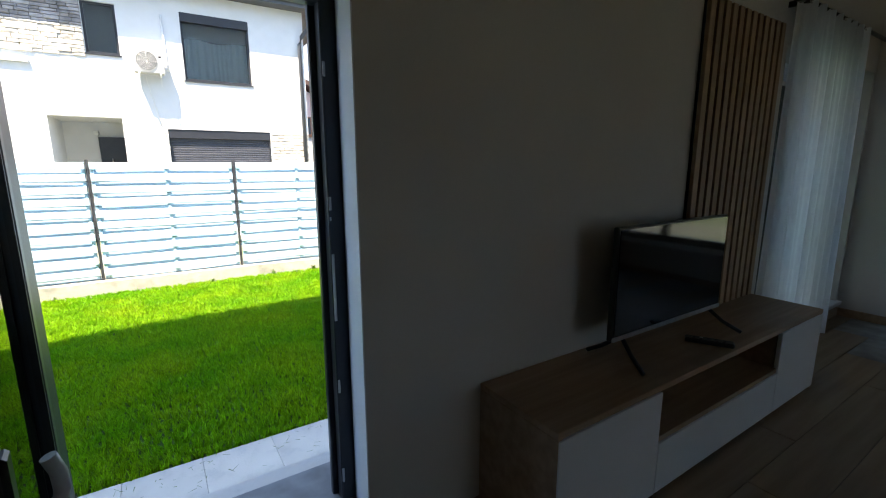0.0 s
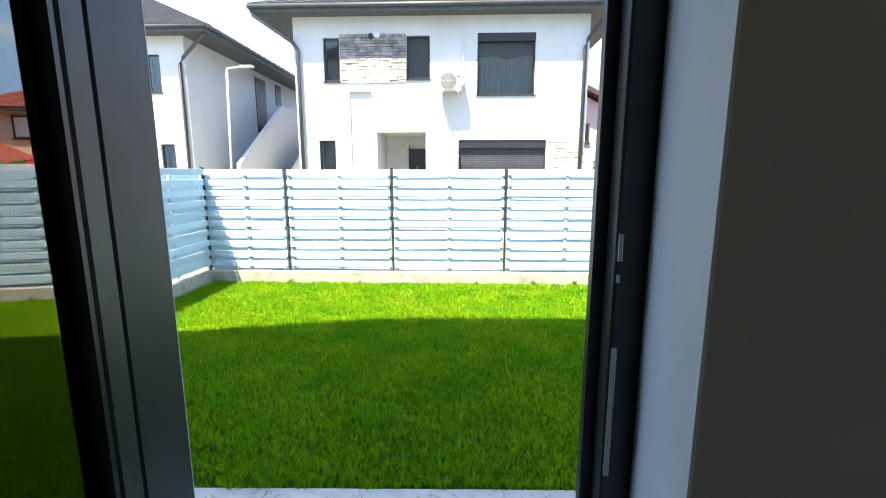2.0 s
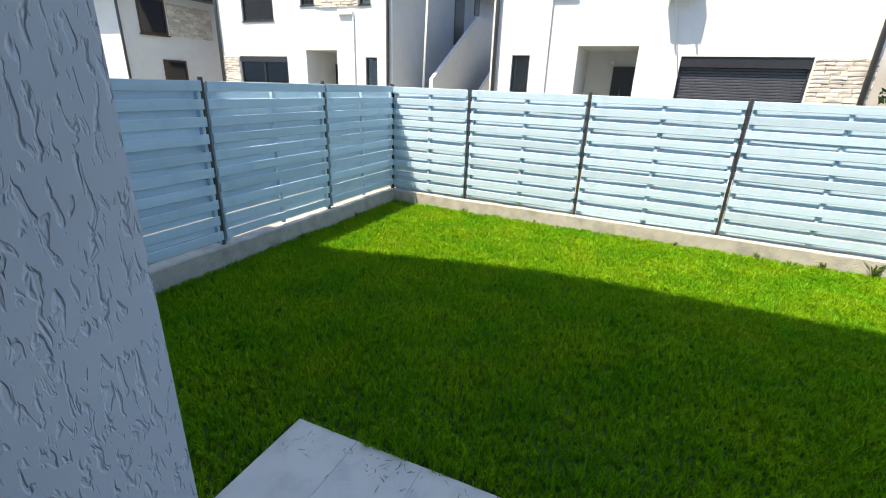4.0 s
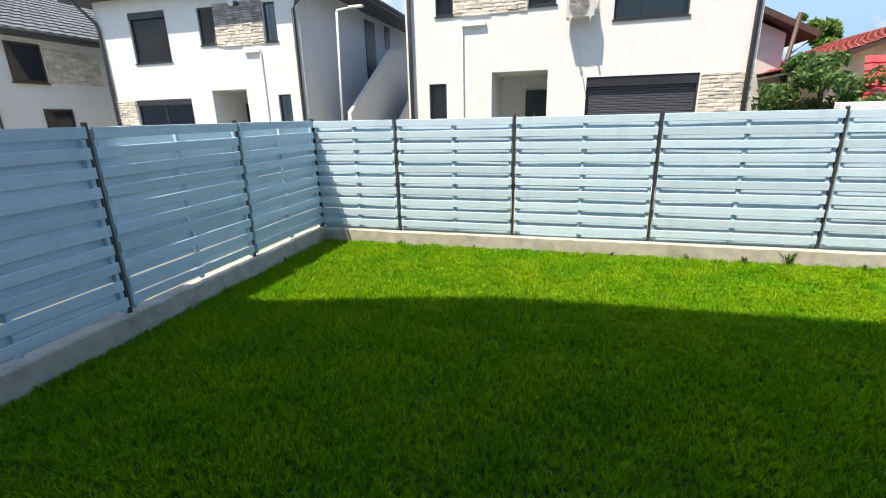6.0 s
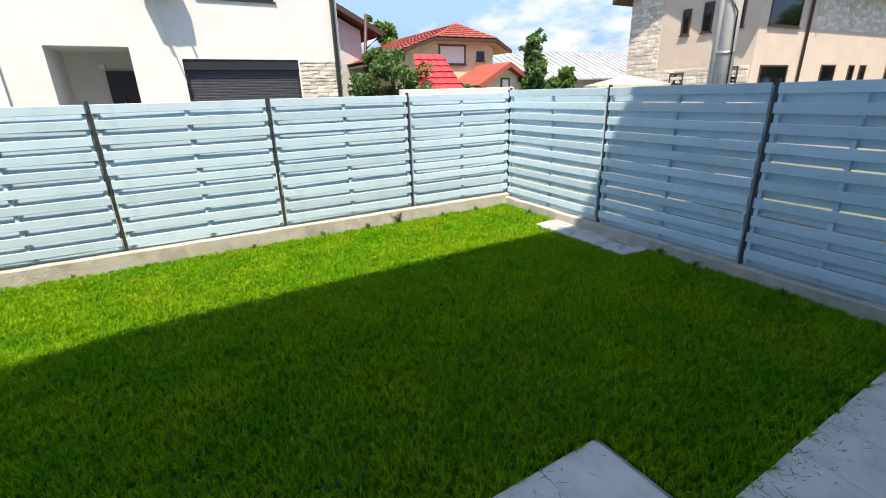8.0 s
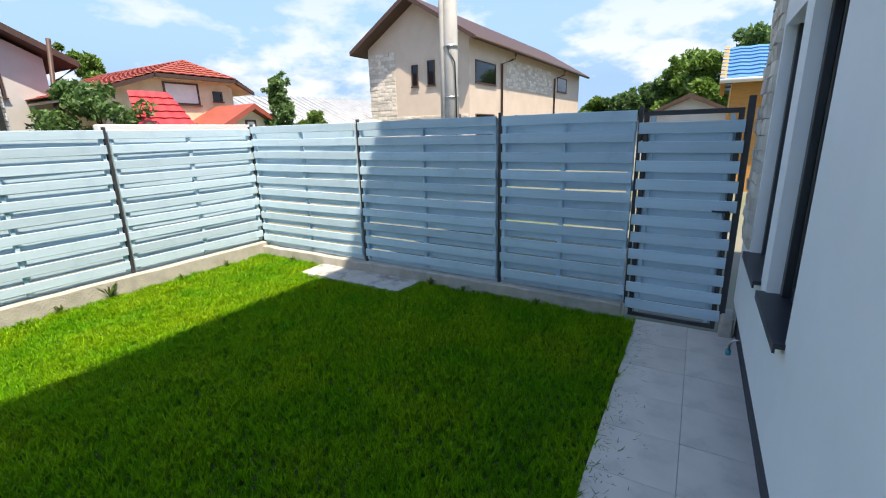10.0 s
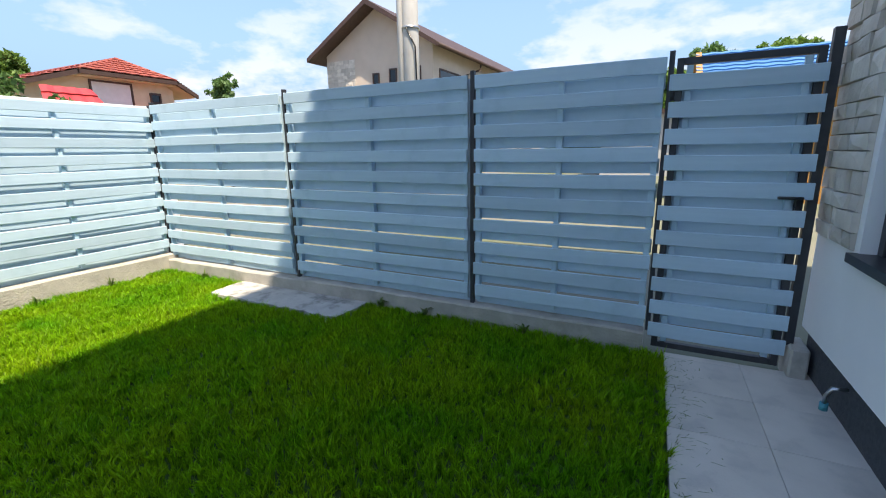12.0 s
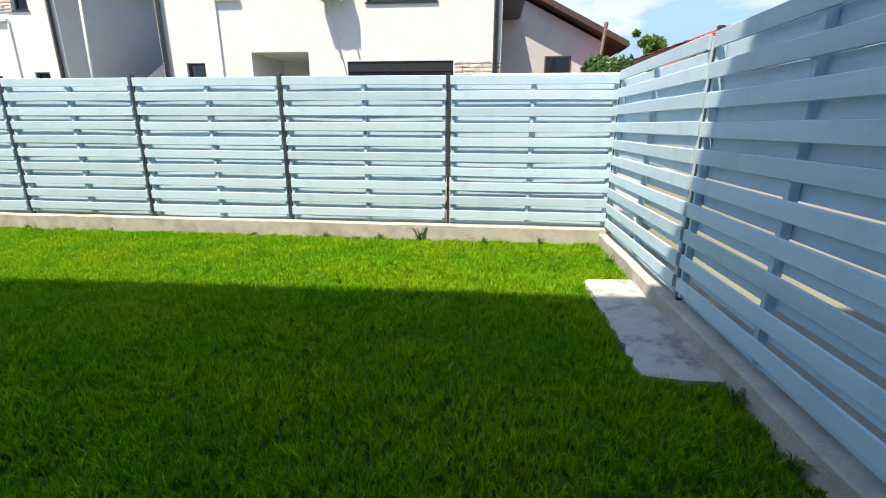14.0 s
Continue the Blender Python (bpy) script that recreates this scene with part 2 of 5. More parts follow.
M_FACADE = mat("white_facade_paint", (0.82, 0.825, 0.82), 0.88, col2=(0.785, 0.79, 0.785), scale=2.5, bump=0.12, bscale=240, dirt=(0.77, 0.77, 0.755), dscale=0.7, spec=0.25)
M_CASING = mat("ivory_casing_paint", (0.50, 0.50, 0.48), 0.5, col2=(0.46, 0.46, 0.44), scale=5)
M_GRASS = mat("grass_blades", (0.25, 0.43, 0.004), 0.5, col2=(0.14, 0.365, 0.003), scale=1.6, rand=0.58, island=True, trans=0.45, dirt=(0.31, 0.44, 0.006), dscale=0.9, spec=0.22)
M_WEED = mat("weed_leaves", (0.10, 0.17, 0.03), 0.6, col2=(0.13, 0.16, 0.05), scale=20, rand=0.25, island=True, trans=0.35)
M_GLASS = glass_mat("window_glass", (0.86, 0.90, 0.89))
M_DOORGLASS = glass_mat("double_glazing", (0.90, 0.93, 0.92), ior=2.5)
M_UMBR = mat("cream_canvas", (0.68, 0.60, 0.42), 0.9, col2=(0.62, 0.54, 0.37), scale=4, trans=0.2)
M_BLUECLOTH = mat("teal_plastic_cap", (0.06, 0.30, 0.36), 0.5)


# ---------------------------------------------------------------- mesh helpers
def mesh_from(bm, name, material=None):
    me = bpy.data.meshes.new(name)
    bm.normal_update()
    bm.to_mesh(me)
    bm.free()
    if material:
        me.materials.append(material)
    return me


def add_box(bm, x0, x1, y0, y1, z0, z1):
    v = [bm.verts.new(p) for p in ((x0, y0, z0), (x1, y0, z0), (x1, y1, z0), (x0, y1, z0), (x0, y0, z1), (x1, y0, z1), (x1, y1, z1), (x0, y1, z1))]
    for f in ((3, 2, 1, 0), (4, 5, 6, 7), (0, 1, 5, 4), (1, 2, 6, 5), (2, 3, 7, 6), (3, 0, 4, 7)):
        bm.faces.new([v[i] for i in f])


def boxes(*spans, bevel=0.0):
    bm = bmesh.new()
    for sp in spans:
        add_box(bm, *sp)
    if bevel:
        bmesh.ops.bevel(bm, geom=bm.edges[:], offset=bevel, segments=1, affect="EDGES")
    return bm


def prism(outline, a0, a1, axis="y"):
    """A flat outline (pairs) pushed along an axis: 'y' takes (x, z), 'x' takes (y, z), 'z' takes (x, y)."""
    bm = bmesh.new()
    at = {"y": lambda p, a: (p[0], a, p[1]), "x": lambda p, a: (a, p[0], p[1]), "z": lambda p, a: (p[0], p[1], a)}[axis]
    lo = [bm.verts.new(at(p, a0)) for p in outline]
    hi = [bm.verts.new(at(p, a1)) for p in outline]
    bm.faces.new(lo)
    bm.faces.new(hi[::-1])
    for i in range(len(lo)):
        j = (i + 1) % len(lo)
        bm.faces.new((lo[j], lo[i], hi[i], hi[j]))
    bmesh.ops.recalc_face_normals(bm, faces=bm.faces[:])
    return bm


def tube(path, radius, sides=8, taper=1.0, bm=None):
    """A round bar along a list of points."""
    bm = bm or bmesh.new()
    pts = [Vector(p) for p in path]
    rings = []
    for i, p in enumerate(pts):
        d = (pts[min(i + 1, len(pts) - 1)] - pts[max(i - 1, 0)]).normalized()
        side = d.cross(Vector((0, 0, 1)) if abs(d.z) < 0.9 else Vector((1, 0, 0))).normalized()
        up = side.cross(d)
        r = radius * (1 + (taper - 1) * i / max(1, len(pts) - 1))
        rings.append([bm.verts.new(p + side * r * math.cos(2 * math.pi * k / sides) + up * r * math.sin(2 * math.pi * k / sides)) for k in range(sides)])
    for a, b in zip(rings, rings[1:]):
        for k in range(sides):
            f = bm.faces.new((a[k], a[(k + 1) % sides], b[(k + 1) % sides], b[k]))
            f.smooth = True
    bm.faces.new(rings[0][::-1])
    bm.faces.new(rings[-1])
    bmesh.ops.recalc_face_normals(bm, faces=bm.faces[:])
    return bm


def wall_mesh(u0, u1, z0, z1, d0, d1, holes=(), axis="x"):
    """A wall between depths d0 and d1 with holes (u0, u1, z0, z1) that go right through it. axis: the way it runs."""
    us = sorted({u0, u1, *[h[0] for h in holes], *[h[1] for h in holes]})
    zs = sorted({z0, z1, *[h[2] for h in holes], *[h[3] for h in holes]})
    us = [u for u in us if u0 <= u <= u1]
    zs = [z for z in zs if z0 <= z <= z1]
    bm = bmesh.new()
    cache = {}

    def v(i, k, d):
        if (i, k, d) not in cache:
            dd = d1 if d else d0
            cache[i, k, d] = bm.verts.new((us[i], dd, zs[k]) if axis == "x" else (dd, us[i], zs[k]))
        return cache[i, k, d]

    def solid(i, k):
        if not (0 <= i < len(us) - 1 and 0 <= k < len(zs) - 1):
            return False
        cu, cz = (us[i] + us[i + 1]) / 2, (zs[k] + zs[k + 1]) / 2
        return not any(h[0] < cu < h[1] and h[2] < cz < h[3] for h in holes)

    for i in range(len(us) - 1):
        for k in range(len(zs) - 1):
            if not solid(i, k):
                continue
            for d in (0, 1):
                bm.faces.new([v(i, k, d), v(i + 1, k, d), v(i + 1, k + 1, d), v(i, k + 1, d)])
            for ok, a, b in ((solid(i - 1, k), (i, k), (i, k + 1)), (solid(i + 1, k), (i + 1, k), (i + 1, k + 1)), (solid(i, k - 1), (i, k), (i + 1, k)), (solid(i, k + 1), (i, k + 1), (i + 1, k + 1))):
                if not ok:
                    bm.faces.new([v(*a, 0), v(*b, 0), v(*b, 1), v(*a, 1)])
    bmesh.ops.recalc_face_normals(bm, faces=bm.faces[:])
    return bm


K = 1.13                # metres to one unit of the plan below
HOUSE_TURN = Matrix.Translation((0.2, 2.17, 0)) @ Matrix.Rotation(radians(1.6), 4, "Z") @ Matrix.Translation((-0.2, -2.17, 0))
LAY = Matrix()          # the house stands slightly askew to the fences


def thing(name, bm=None, material=None, label="", category="", group="", kind="", m=None):
    ob = new(name, mesh_from(bm, name, material) if bm else None)
    ob.matrix_world = Matrix.Scale(K, 4) @ LAY @ (m or Matrix())
    return tagged(ob, label, category, group, kind)


def part(name, bm, material, parent, label=""):
    """One mesh under a thing, given in the thing's own axes."""
    ob = new(name, mesh_from(bm, name, material))
    ob.parent = parent
    return tagged(ob, label)


def share(name, me, parent, m):
    ob = new(name, me)
    ob.parent = parent
    ob.matrix_local = m
    return ob


def leaf_cloud(blobs, count, size, seed, squash=0.8):
    """Many small two-triangle leaves scattered through overlapping lumps, thinner towards their rims."""
    rng = np.random.default_rng(seed)
    blobs = np.array(blobs, float)
    pick = rng.choice(len(blobs), count, p=blobs[:, 3] ** 2 / (blobs[:, 3] ** 2).sum())
    d = rng.normal(size=(count, 3))
    d /= np.linalg.norm(d, axis=1)[:, None]
    r = blobs[pick, 3] * (0.35 + 0.72 * rng.random(count) ** 0.6)
    c = blobs[pick, :3] + d * r[:, None] * [1, 1, squash]
    a, b = rng.normal(size=(count, 3)), rng.normal(size=(count, 3))
    a /= np.linalg.norm(a, axis=1)[:, None]
    b -= a * (a * b).sum(1)[:, None]
    b /= np.linalg.norm(b, axis=1)[:, None]
    s = (size * (0.6 + 0.8 * rng.random(count)))[:, None]
    vs = np.stack([c - a * s, c + b * s * 0.45, c + a * s, c - b * s * 0.45], 1).reshape(-1, 3)
    me = bpy.data.meshes.new("leaves")
    me.from_pydata(vs.tolist(), [], np.arange(count * 4).reshape(-1, 4).tolist())
    return me


# ---------------------------------------------------------------- setting: ground, lawn bed, paving, kerbs
FLOOR = 0.79            # level of the rooms above the paving
XL, XR, YB = -4.06, 5.01, 8.72      # the garden's fences
FACE, INNER = 2.205, 1.65            # outer and inner face of the house's wall

thing("ground", boxes((-420, 420, -420, 420, -0.4, -0.02)), M_GROUND, "bare earth and rough grass round the gardens", "ground", kind="structure")


def lawn_bed():
    n = 60
    bm = bmesh.new()
    grid = [[None] * (n + 1) for _ in range(n + 1)]
    for i in range(n + 1):
        for j in range(n + 1):
            x, y = XL + 0.08 + (XR - XL - 0.16) * i / n, 2.3 + (YB - 2.38) * j / n
            grid[i][j] = bm.verts.new((x, y, -0.008 + 0.016 * noise.noise((x * 1.3, y * 1.3, 0))))
    for i in range(n):
        for j in range(n):
            bm.faces.new((grid[i][j], grid[i + 1][j], grid[i + 1][j + 1], grid[i][j + 1])).smooth = True
    return bm


thing("lawn_soil", lawn_bed(), M_SOIL, "dark soil and thatch under the lawn", "soil", kind="structure")


LAY = HOUSE_TURN


def pavement():
    base = thing("pavement", boxes((-1.54, 1.93, FACE - 0.06, 3.63, -0.06, 0.012), (1.93, 4.98, FACE - 0.06, 2.985, -0.06, 0.012)), M_GROUT,
                 "pale square porcelain paving beside the house", "pavement", kind="structure")
    return base


PAVEMENT = pavement()
LAY = Matrix()

# low concrete footings under the fences
def kerb(name, x0, x1, y0, y1, top, seed):
    """A cast footing with slightly wavering edges."""
    rng = random.Random(seed)
    along_x = x1 - x0 > y1 - y0
    n = 40
    bm = bmesh.new()
    rows = []
    for i in range(n + 1):
        t = i / n
        w = [rng.uniform(-0.006, 0.006) for _ in range(4)]
        if along_x:
            x = x0 + (x1 - x0) * t
            ring = [(x, y0 + w[0], -0.1), (x, y1, -0.1), (x, y1, top), (x, y0 + 0.012 + w[1], top + w[2]), (x, y0 + w[0], top - 0.014 + w[2])]
        else:
            y = y0 + (y1 - y0) * t
            ring = [(x0 + w[0], y, -0.1), (x1 + w[1], y, -0.1), (x1 + w[1], y, top - 0.012 + w[2]), (x1 - 0.012 + w[1], y, top + w[2]), (x0 + 0.012 + w[0], y, top + w[2]), (x0 + w[0], y, top - 0.012 + w[2])]
        rows.append([bm.verts.new(p) for p in ring])
    for a, b in zip(rows, rows[1:]):
        for k in range(len(a)):
            bm.faces.new((a[k], a[(k + 1) % len(a)], b[(k + 1) % len(b)], b[k]))
    bm.faces.new(rows[0])
    bm.faces.new(rows[-1])
    bmesh.ops.recalc_face_normals(bm, faces=bm.faces[:])
    return thing(name, bm, M_CONCRETE, "rough cast concrete footing under a fence", "kerb", kind="structure")


kerb("kerb_back", XL - 0.12, XR + 0.12, YB - 0.10, YB + 0.12, 0.225, 1)
kerb("kerb_right", XR - 0.10, XR + 0.12, 3.26, YB - 0.10, 0.165, 2)
kerb("kerb_left", XL - 0.12, XL + 0.075, 2.2, YB - 0.10, 0.245, 3)
thing("concrete_block", boxes((XR - 0.12, XR + 0.12, 2.33, 2.43, -0.1, 0.215), bevel=0.012), M_CONCRETE, "small cast concrete block beside the gate and the house", "concrete block")


def slab():
    rng = random.Random(9)
    n = 26
    bm = bmesh.new()
    edge = []
    x0, x1, y0, y1 = 4.47, XR - 0.09, 5.65, 7.28
    for t in range(n):
        edge.append((x0 + rng.uniform(-0.018, 0.018), y0 + (y1 - y0) * t / n))
    edge += [(x0 + 0.03, y1 + 0.02), (x1, y1 + 0.06), (x1, y0 - 0.02), (4.7, y0 - 0.03)]
    lo = [bm.verts.new((*p, -0.05)) for p in edge]
    hi = [bm.verts.new((p[0] + 0.006, p[1], 0.045 + rng.uniform(-0.004, 0.004))) for p in edge]
    bm.faces.new(hi)
    for i in range(len(edge)):
        j = (i + 1) % len(edge)
        bm.faces.new((lo[i], lo[j], hi[j], hi[i]))
    bmesh.ops.recalc_face_normals(bm, faces=bm.faces[:])
    return bm


thing("concrete_slab", slab(), M_SLABCON, "flat concrete slab with rough edges set in the lawn", "slab")

# ---------------------------------------------------------------- own house
LAY = HOUSE_TURN
DOOR = (-0.350, 0.64, FLOOR - 0.06, 2.46)
OUTWIN = (3.77, 4.50, 0.90, 2.46)
ROOMWIN = (2.84, 3.55, 0.90, 2.46)      # the window behind the curtain
thing("wall_garden_outer", wall_mesh(-7.3, 5.12, 0.30, 3.4, 2.11, FACE, [DOOR, OUTWIN, ROOMWIN]), M_FACADE, "white fine render on the outside of the house", "wall", kind="structure")
thing("plinth", boxes((-7.28, 5.10, 1.7, FACE - 0.035, -0.1, 0.30)), M_PLINTH, "dark grey rendered plinth along the foot of the house", "plinth", kind="structure")
thing("wall_garden_middle", wall_mesh(-1.75, 4.52, FLOOR - 0.06, 3.3, 1.852, 2.11, [(-0.350, 0.642, FLOOR - 0.06, 2.46), (2.88, 4.30, 0.90, 2.52)]), M_GRAFFIATO, "white scored render inside the outer door recess", "wall", kind="structure")
thing("wall_garden_inner", wall_mesh(-1.75, 4.52, FLOOR, 3.3, INNER, 1.852, [(-0.235, 0.580, FLOOR, 2.40), (2.88, 4.30, 0.90, 2.52)]), M_WALLIN, "plain warm grey painted wall", "wall", kind="structure")
SIDEWIN = (-1.0, 0.55, 1.1, 2.3)
thing("wall_right", wall_mesh(-5.0, INNER, FLOOR, 3.3, 4.33, 4.52, [SIDEWIN], "y"), M_WALLIN, "plain warm grey painted wall", "wall", kind="structure")
thing("wall_left", boxes((-1.95, -1.75, -5.0, 2.11, FLOOR, 3.3)), M_WALLIN, "plain warm grey painted wall", "wall", kind="structure")
# the back wall's opening is invented, sized to brighten the room
thing("wall_back", wall_mesh(-1.75, 4.33, FLOOR, 3.3, -5.0, -4.8, [(0.9, 3.1, 1.3, 2.65)]), M_WALLIN, "plain warm grey painted wall with a window", "wall", kind="structure")
thing("floor", boxes((-1.95, 4.52, -5.0, 2.11, FLOOR - 0.2, FLOOR - 0.004)), M_GROUT, "oak laminate floor", "floor", kind="structure")
thing("ceiling", boxes((-1.95, 4.52, -5.0, 2.11, 3.3, 3.4)), M_CEIL, "plain white ceiling", "ceiling", kind="structure")
# white lining of the door's and window's reveals, inside and out
thing("reveal_door_right", prism([(0.515, INNER - 0.002), (0.519, INNER - 0.002), (0.574, 1.884), (0.566, 1.884)], FLOOR, 2.40, "z"), M_REVEAL, "white painted door reveal", "trim", kind="structure")
thing("wall_splay", prism([(0.5195, INNER), (0.580, INNER), (0.580, 1.852), (0.5665, 1.852)], FLOOR, 2.40, "z"), M_WALLIN, "warm grey wall beside the splayed door reveal", "wall", kind="structure")
thing("reveal_door_left", boxes((-0.238, -0.222, INNER - 0.003, 1.80, FLOOR, 2.40)), M_REVEAL, "white painted door reveal", "trim", kind="structure")
thing("trim_stucco_left", boxes((-0.354, -0.342, 1.972, FACE + 0.003, FLOOR - 0.06, 2.46)), M_GRAFFIATO, "scored render of the outer door reveal", "trim", kind="structure")
thing("trim_stucco_right", boxes((0.630, 0.644, 1.972, FACE + 0.003, FLOOR - 0.06, 2.46)), M_GRAFFIATO, "scored render of the outer door reveal", "trim", kind="structure")
thing("door_sill", boxes((-0.348, 0.638, 1.74, FACE + 0.03, FLOOR - 0.10, FLOOR - 0.045)), M_TILE, "pale stone door sill", "sill", kind="structure")
# stone cladding at the outer corner beside the gate stands on the same wall
# storeys and roof stay out of view; height and outline set the lawn's shadow edge
thing("wall_upper", prism([(-7.3, 3.4), (5.12, 3.4), (5.12, 10.0), (-3.0, 10.0), (-4.3, 9.35), (-5.5, 8.35), (-7.3, 7.7)], -5.0, FACE, "y"), M_STUCCO, "white rendered upper storeys of the house", "wall", kind="structure")
thing("roof", prism([(-7.7, 7.75), (-6.4, 8.10), (-5.4, 8.50), (-4.3, 9.42), (-3.6, 9.88), (-3.1, 10.06), (5.5, 10.06), (5.5, 10.18), (-3.1, 10.18), (-3.6, 10.0), (-4.3, 9.55), (-5.4, 8.63), (-6.4, 8.23), (-7.7, 7.87)], -5.4, FACE + 0.80, "y"), M_EAVE, "dark overhanging roof edge", "roof", kind="structure")
thing("wall_left_mass", boxes((-7.3, -1.95, -5.0, 2.11, -0.1, 3.4)), M_STUCCO, "white rendered neighbouring part of the house", "wall", kind="structure")
thing("wall_right_outer", wall_mesh(-5.0, 2.11, 0.30, 3.4, 4.522, 5.12, [SIDEWIN], "y"), M_STUCCO, "white rendered side of the house", "wall", kind="structure")


def floor_boards():
    fl = bpy.data.objects["floor"]
    me = mesh_from(boxes((-0.645, 0.645, -0.093, 0.093, -0.004, 0.0)), "plank", M_FLOOR)
    for r in range(36):
        y = -4.75 + 0.188 * r
        if y > 1.8:
            break
        for c in range(6):
            x = -1.9 + 1.295 * c + (r % 3) * 0.43
            if -1.5 < x < 3.9:
                share("plank", me, fl, pose(x, y, FLOOR))


def stone_cladding(parent_name, x0, x1, z0, z1, y, outward, sw, sh, mats, seed, depth=0.03, label="", cat="stone cladding"):
    """Rough split stones in uneven courses on a wall that faces -y or +y."""
    rng = random.Random(seed)
    bm = bmesh.new()
    z = z0
    while z < z1 - 0.01:
        h = min(sh * rng.uniform(0.75, 1.2), z1 - z)
        if z1 - z - h < sh * 0.4:
            h = z1 - z
        x = x0
        while x < x1 - 0.01:
            w = min(sw * rng.uniform(0.6, 1.5), x1 - x)
            if x1 - x - w < sw * 0.4:
                w = x1 - x
            d = depth * rng.uniform(0.5, 1.2)
            j = lambda: rng.uniform(-0.006, 0.006)
            f = y + outward * d
            back = [bm.verts.new(p) for p in ((x, y, z), (x + w, y, z), (x + w, y, z + h), (x, y, z + h))]
            g = 0.006
            mid = [bm.verts.new(p) for p in ((x + g, f + j(), z + g), (x + w - g, f + j(), z + g), (x + w - g, f + j(), z + h - g), (x + g, f + j(), z + h - g))]
            top = bm.verts.new((x + w * rng.uniform(0.3, 0.7), f + outward * rng.uniform(0, 0.014), z + h * rng.uniform(0.3, 0.7)))
            for k in range(4):
                bm.faces.new((back[k], back[(k + 1) % 4], mid[(k + 1) % 4], mid[k]))
                bm.faces.new((mid[k], mid[(k + 1) % 4], top))
            x += w
        z += h
    bmesh.ops.recalc_face_normals(bm, faces=bm.faces[:])
    return bm


clad = thing("stone_cladding", None, None, "cream split-stone cladding beside the window on the house", "stone cladding")


def clad_stones():
    rng = random.Random(4)
    z = 0.91
    while z < 3.25:
        h, x = rng.uniform(0.08, 0.12), 4.56
        while x < 5.10:
            w = min(rng.uniform(0.11, 0.24), 5.12 - x)
            if 5.12 - x - w < 0.06:
                w = 5.12 - x
            d, g = rng.uniform(0.014, 0.036), 0.004
            bm = bmesh.new()
            y = FACE + 0.001
            back = [bm.verts.new(p) for p in ((x, y, z), (x + w, y, z), (x + w, y, z + h), (x, y, z + h))]
            mid = [bm.verts.new((px, y + d + rng.uniform(-0.006, 0.006), pz)) for px, pz in ((x + g, z + g), (x + w - g, z + g), (x + w - g, z + h - g), (x + g, z + h - g))]
            tops = bm.verts.new((x + w * rng.uniform(0.3, 0.7), y + d + rng.uniform(0.002, 0.014), z + h * rng.uniform(0.3, 0.7)))
            for k in range(4):
                bm.faces.new((back[k], back[(k + 1) % 4], mid[(k + 1) % 4], mid[k]))
                bm.faces.new((mid[k], mid[(k + 1) % 4], tops))
            bmesh.ops.recalc_face_normals(bm, faces=bm.faces[:])
            part("stone", bm, M_STONEP, clad)
            x += w
        z += h


clad_stones()

# door: fixed frame, shutter guides, and the leaf that stands open into the room
frame_bm = boxes((-0.25, -0.150, 1.802, 1.885, FLOOR - 0.05, 2.40), (0.520, 0.605, 1.886, 1.93, FLOOR - 0.05, 2.40), (-0.150, 0.520, 1.89, 1.93, 2.35, 2.40), (-0.150, 0.520, 1.86, 1.90, FLOOR - 0.05, FLOOR - 0.01), bevel=0.004)
door_frame = thing("door_frame", frame_bm, M_ANTHRACITE, "anthracite plastic frame of the terrace door", "door frame", kind="structure")
part("outer_rebate", boxes((-0.326, -0.178, 1.887, 1.925, FLOOR - 0.05, 2.40), (0.503, 0.60, 1.932, 1.955, FLOOR - 0.05, 2.40), bevel=0.003), M_ANTHRACITE, door_frame)
part("shutter_guide", boxes((-0.348, -0.188, 1.927, 1.970, FLOOR - 0.05, 2.46), bevel=0.003), M_ANTHRACITE, door_frame)
part("shutter_guide", boxes((0.572, 0.638, 1.957, 2.0, FLOOR - 0.05, 2.46), bevel=0.003), M_ANTHRACITE, door_frame)
part("shutter_box", boxes((-0.196, 0.572, 1.957, 2.08, 2.42, 2.46), bevel=0.003), M_ANTHRACITE, door_frame)
for z0, z1, w in ((1.43, 1.643, 0.022), (1.777, 1.817, 0.018), (2.157, 2.197, 0.02), (1.745, 1.757, 0.012), (1.185, 1.229, 0.02), (0.86, 0.91, 0.02)):
    part("strike_plate", boxes((0.522, 0.522 + w * 0.35, 1.881, 1.886, z0, z1), (0.5235, 0.522 + w * 0.25, 1.878, 1.881, z0 + 0.012, z1 - 0.012), bevel=0.001), M_ZINCP, door_frame, "bright steel strike plate")


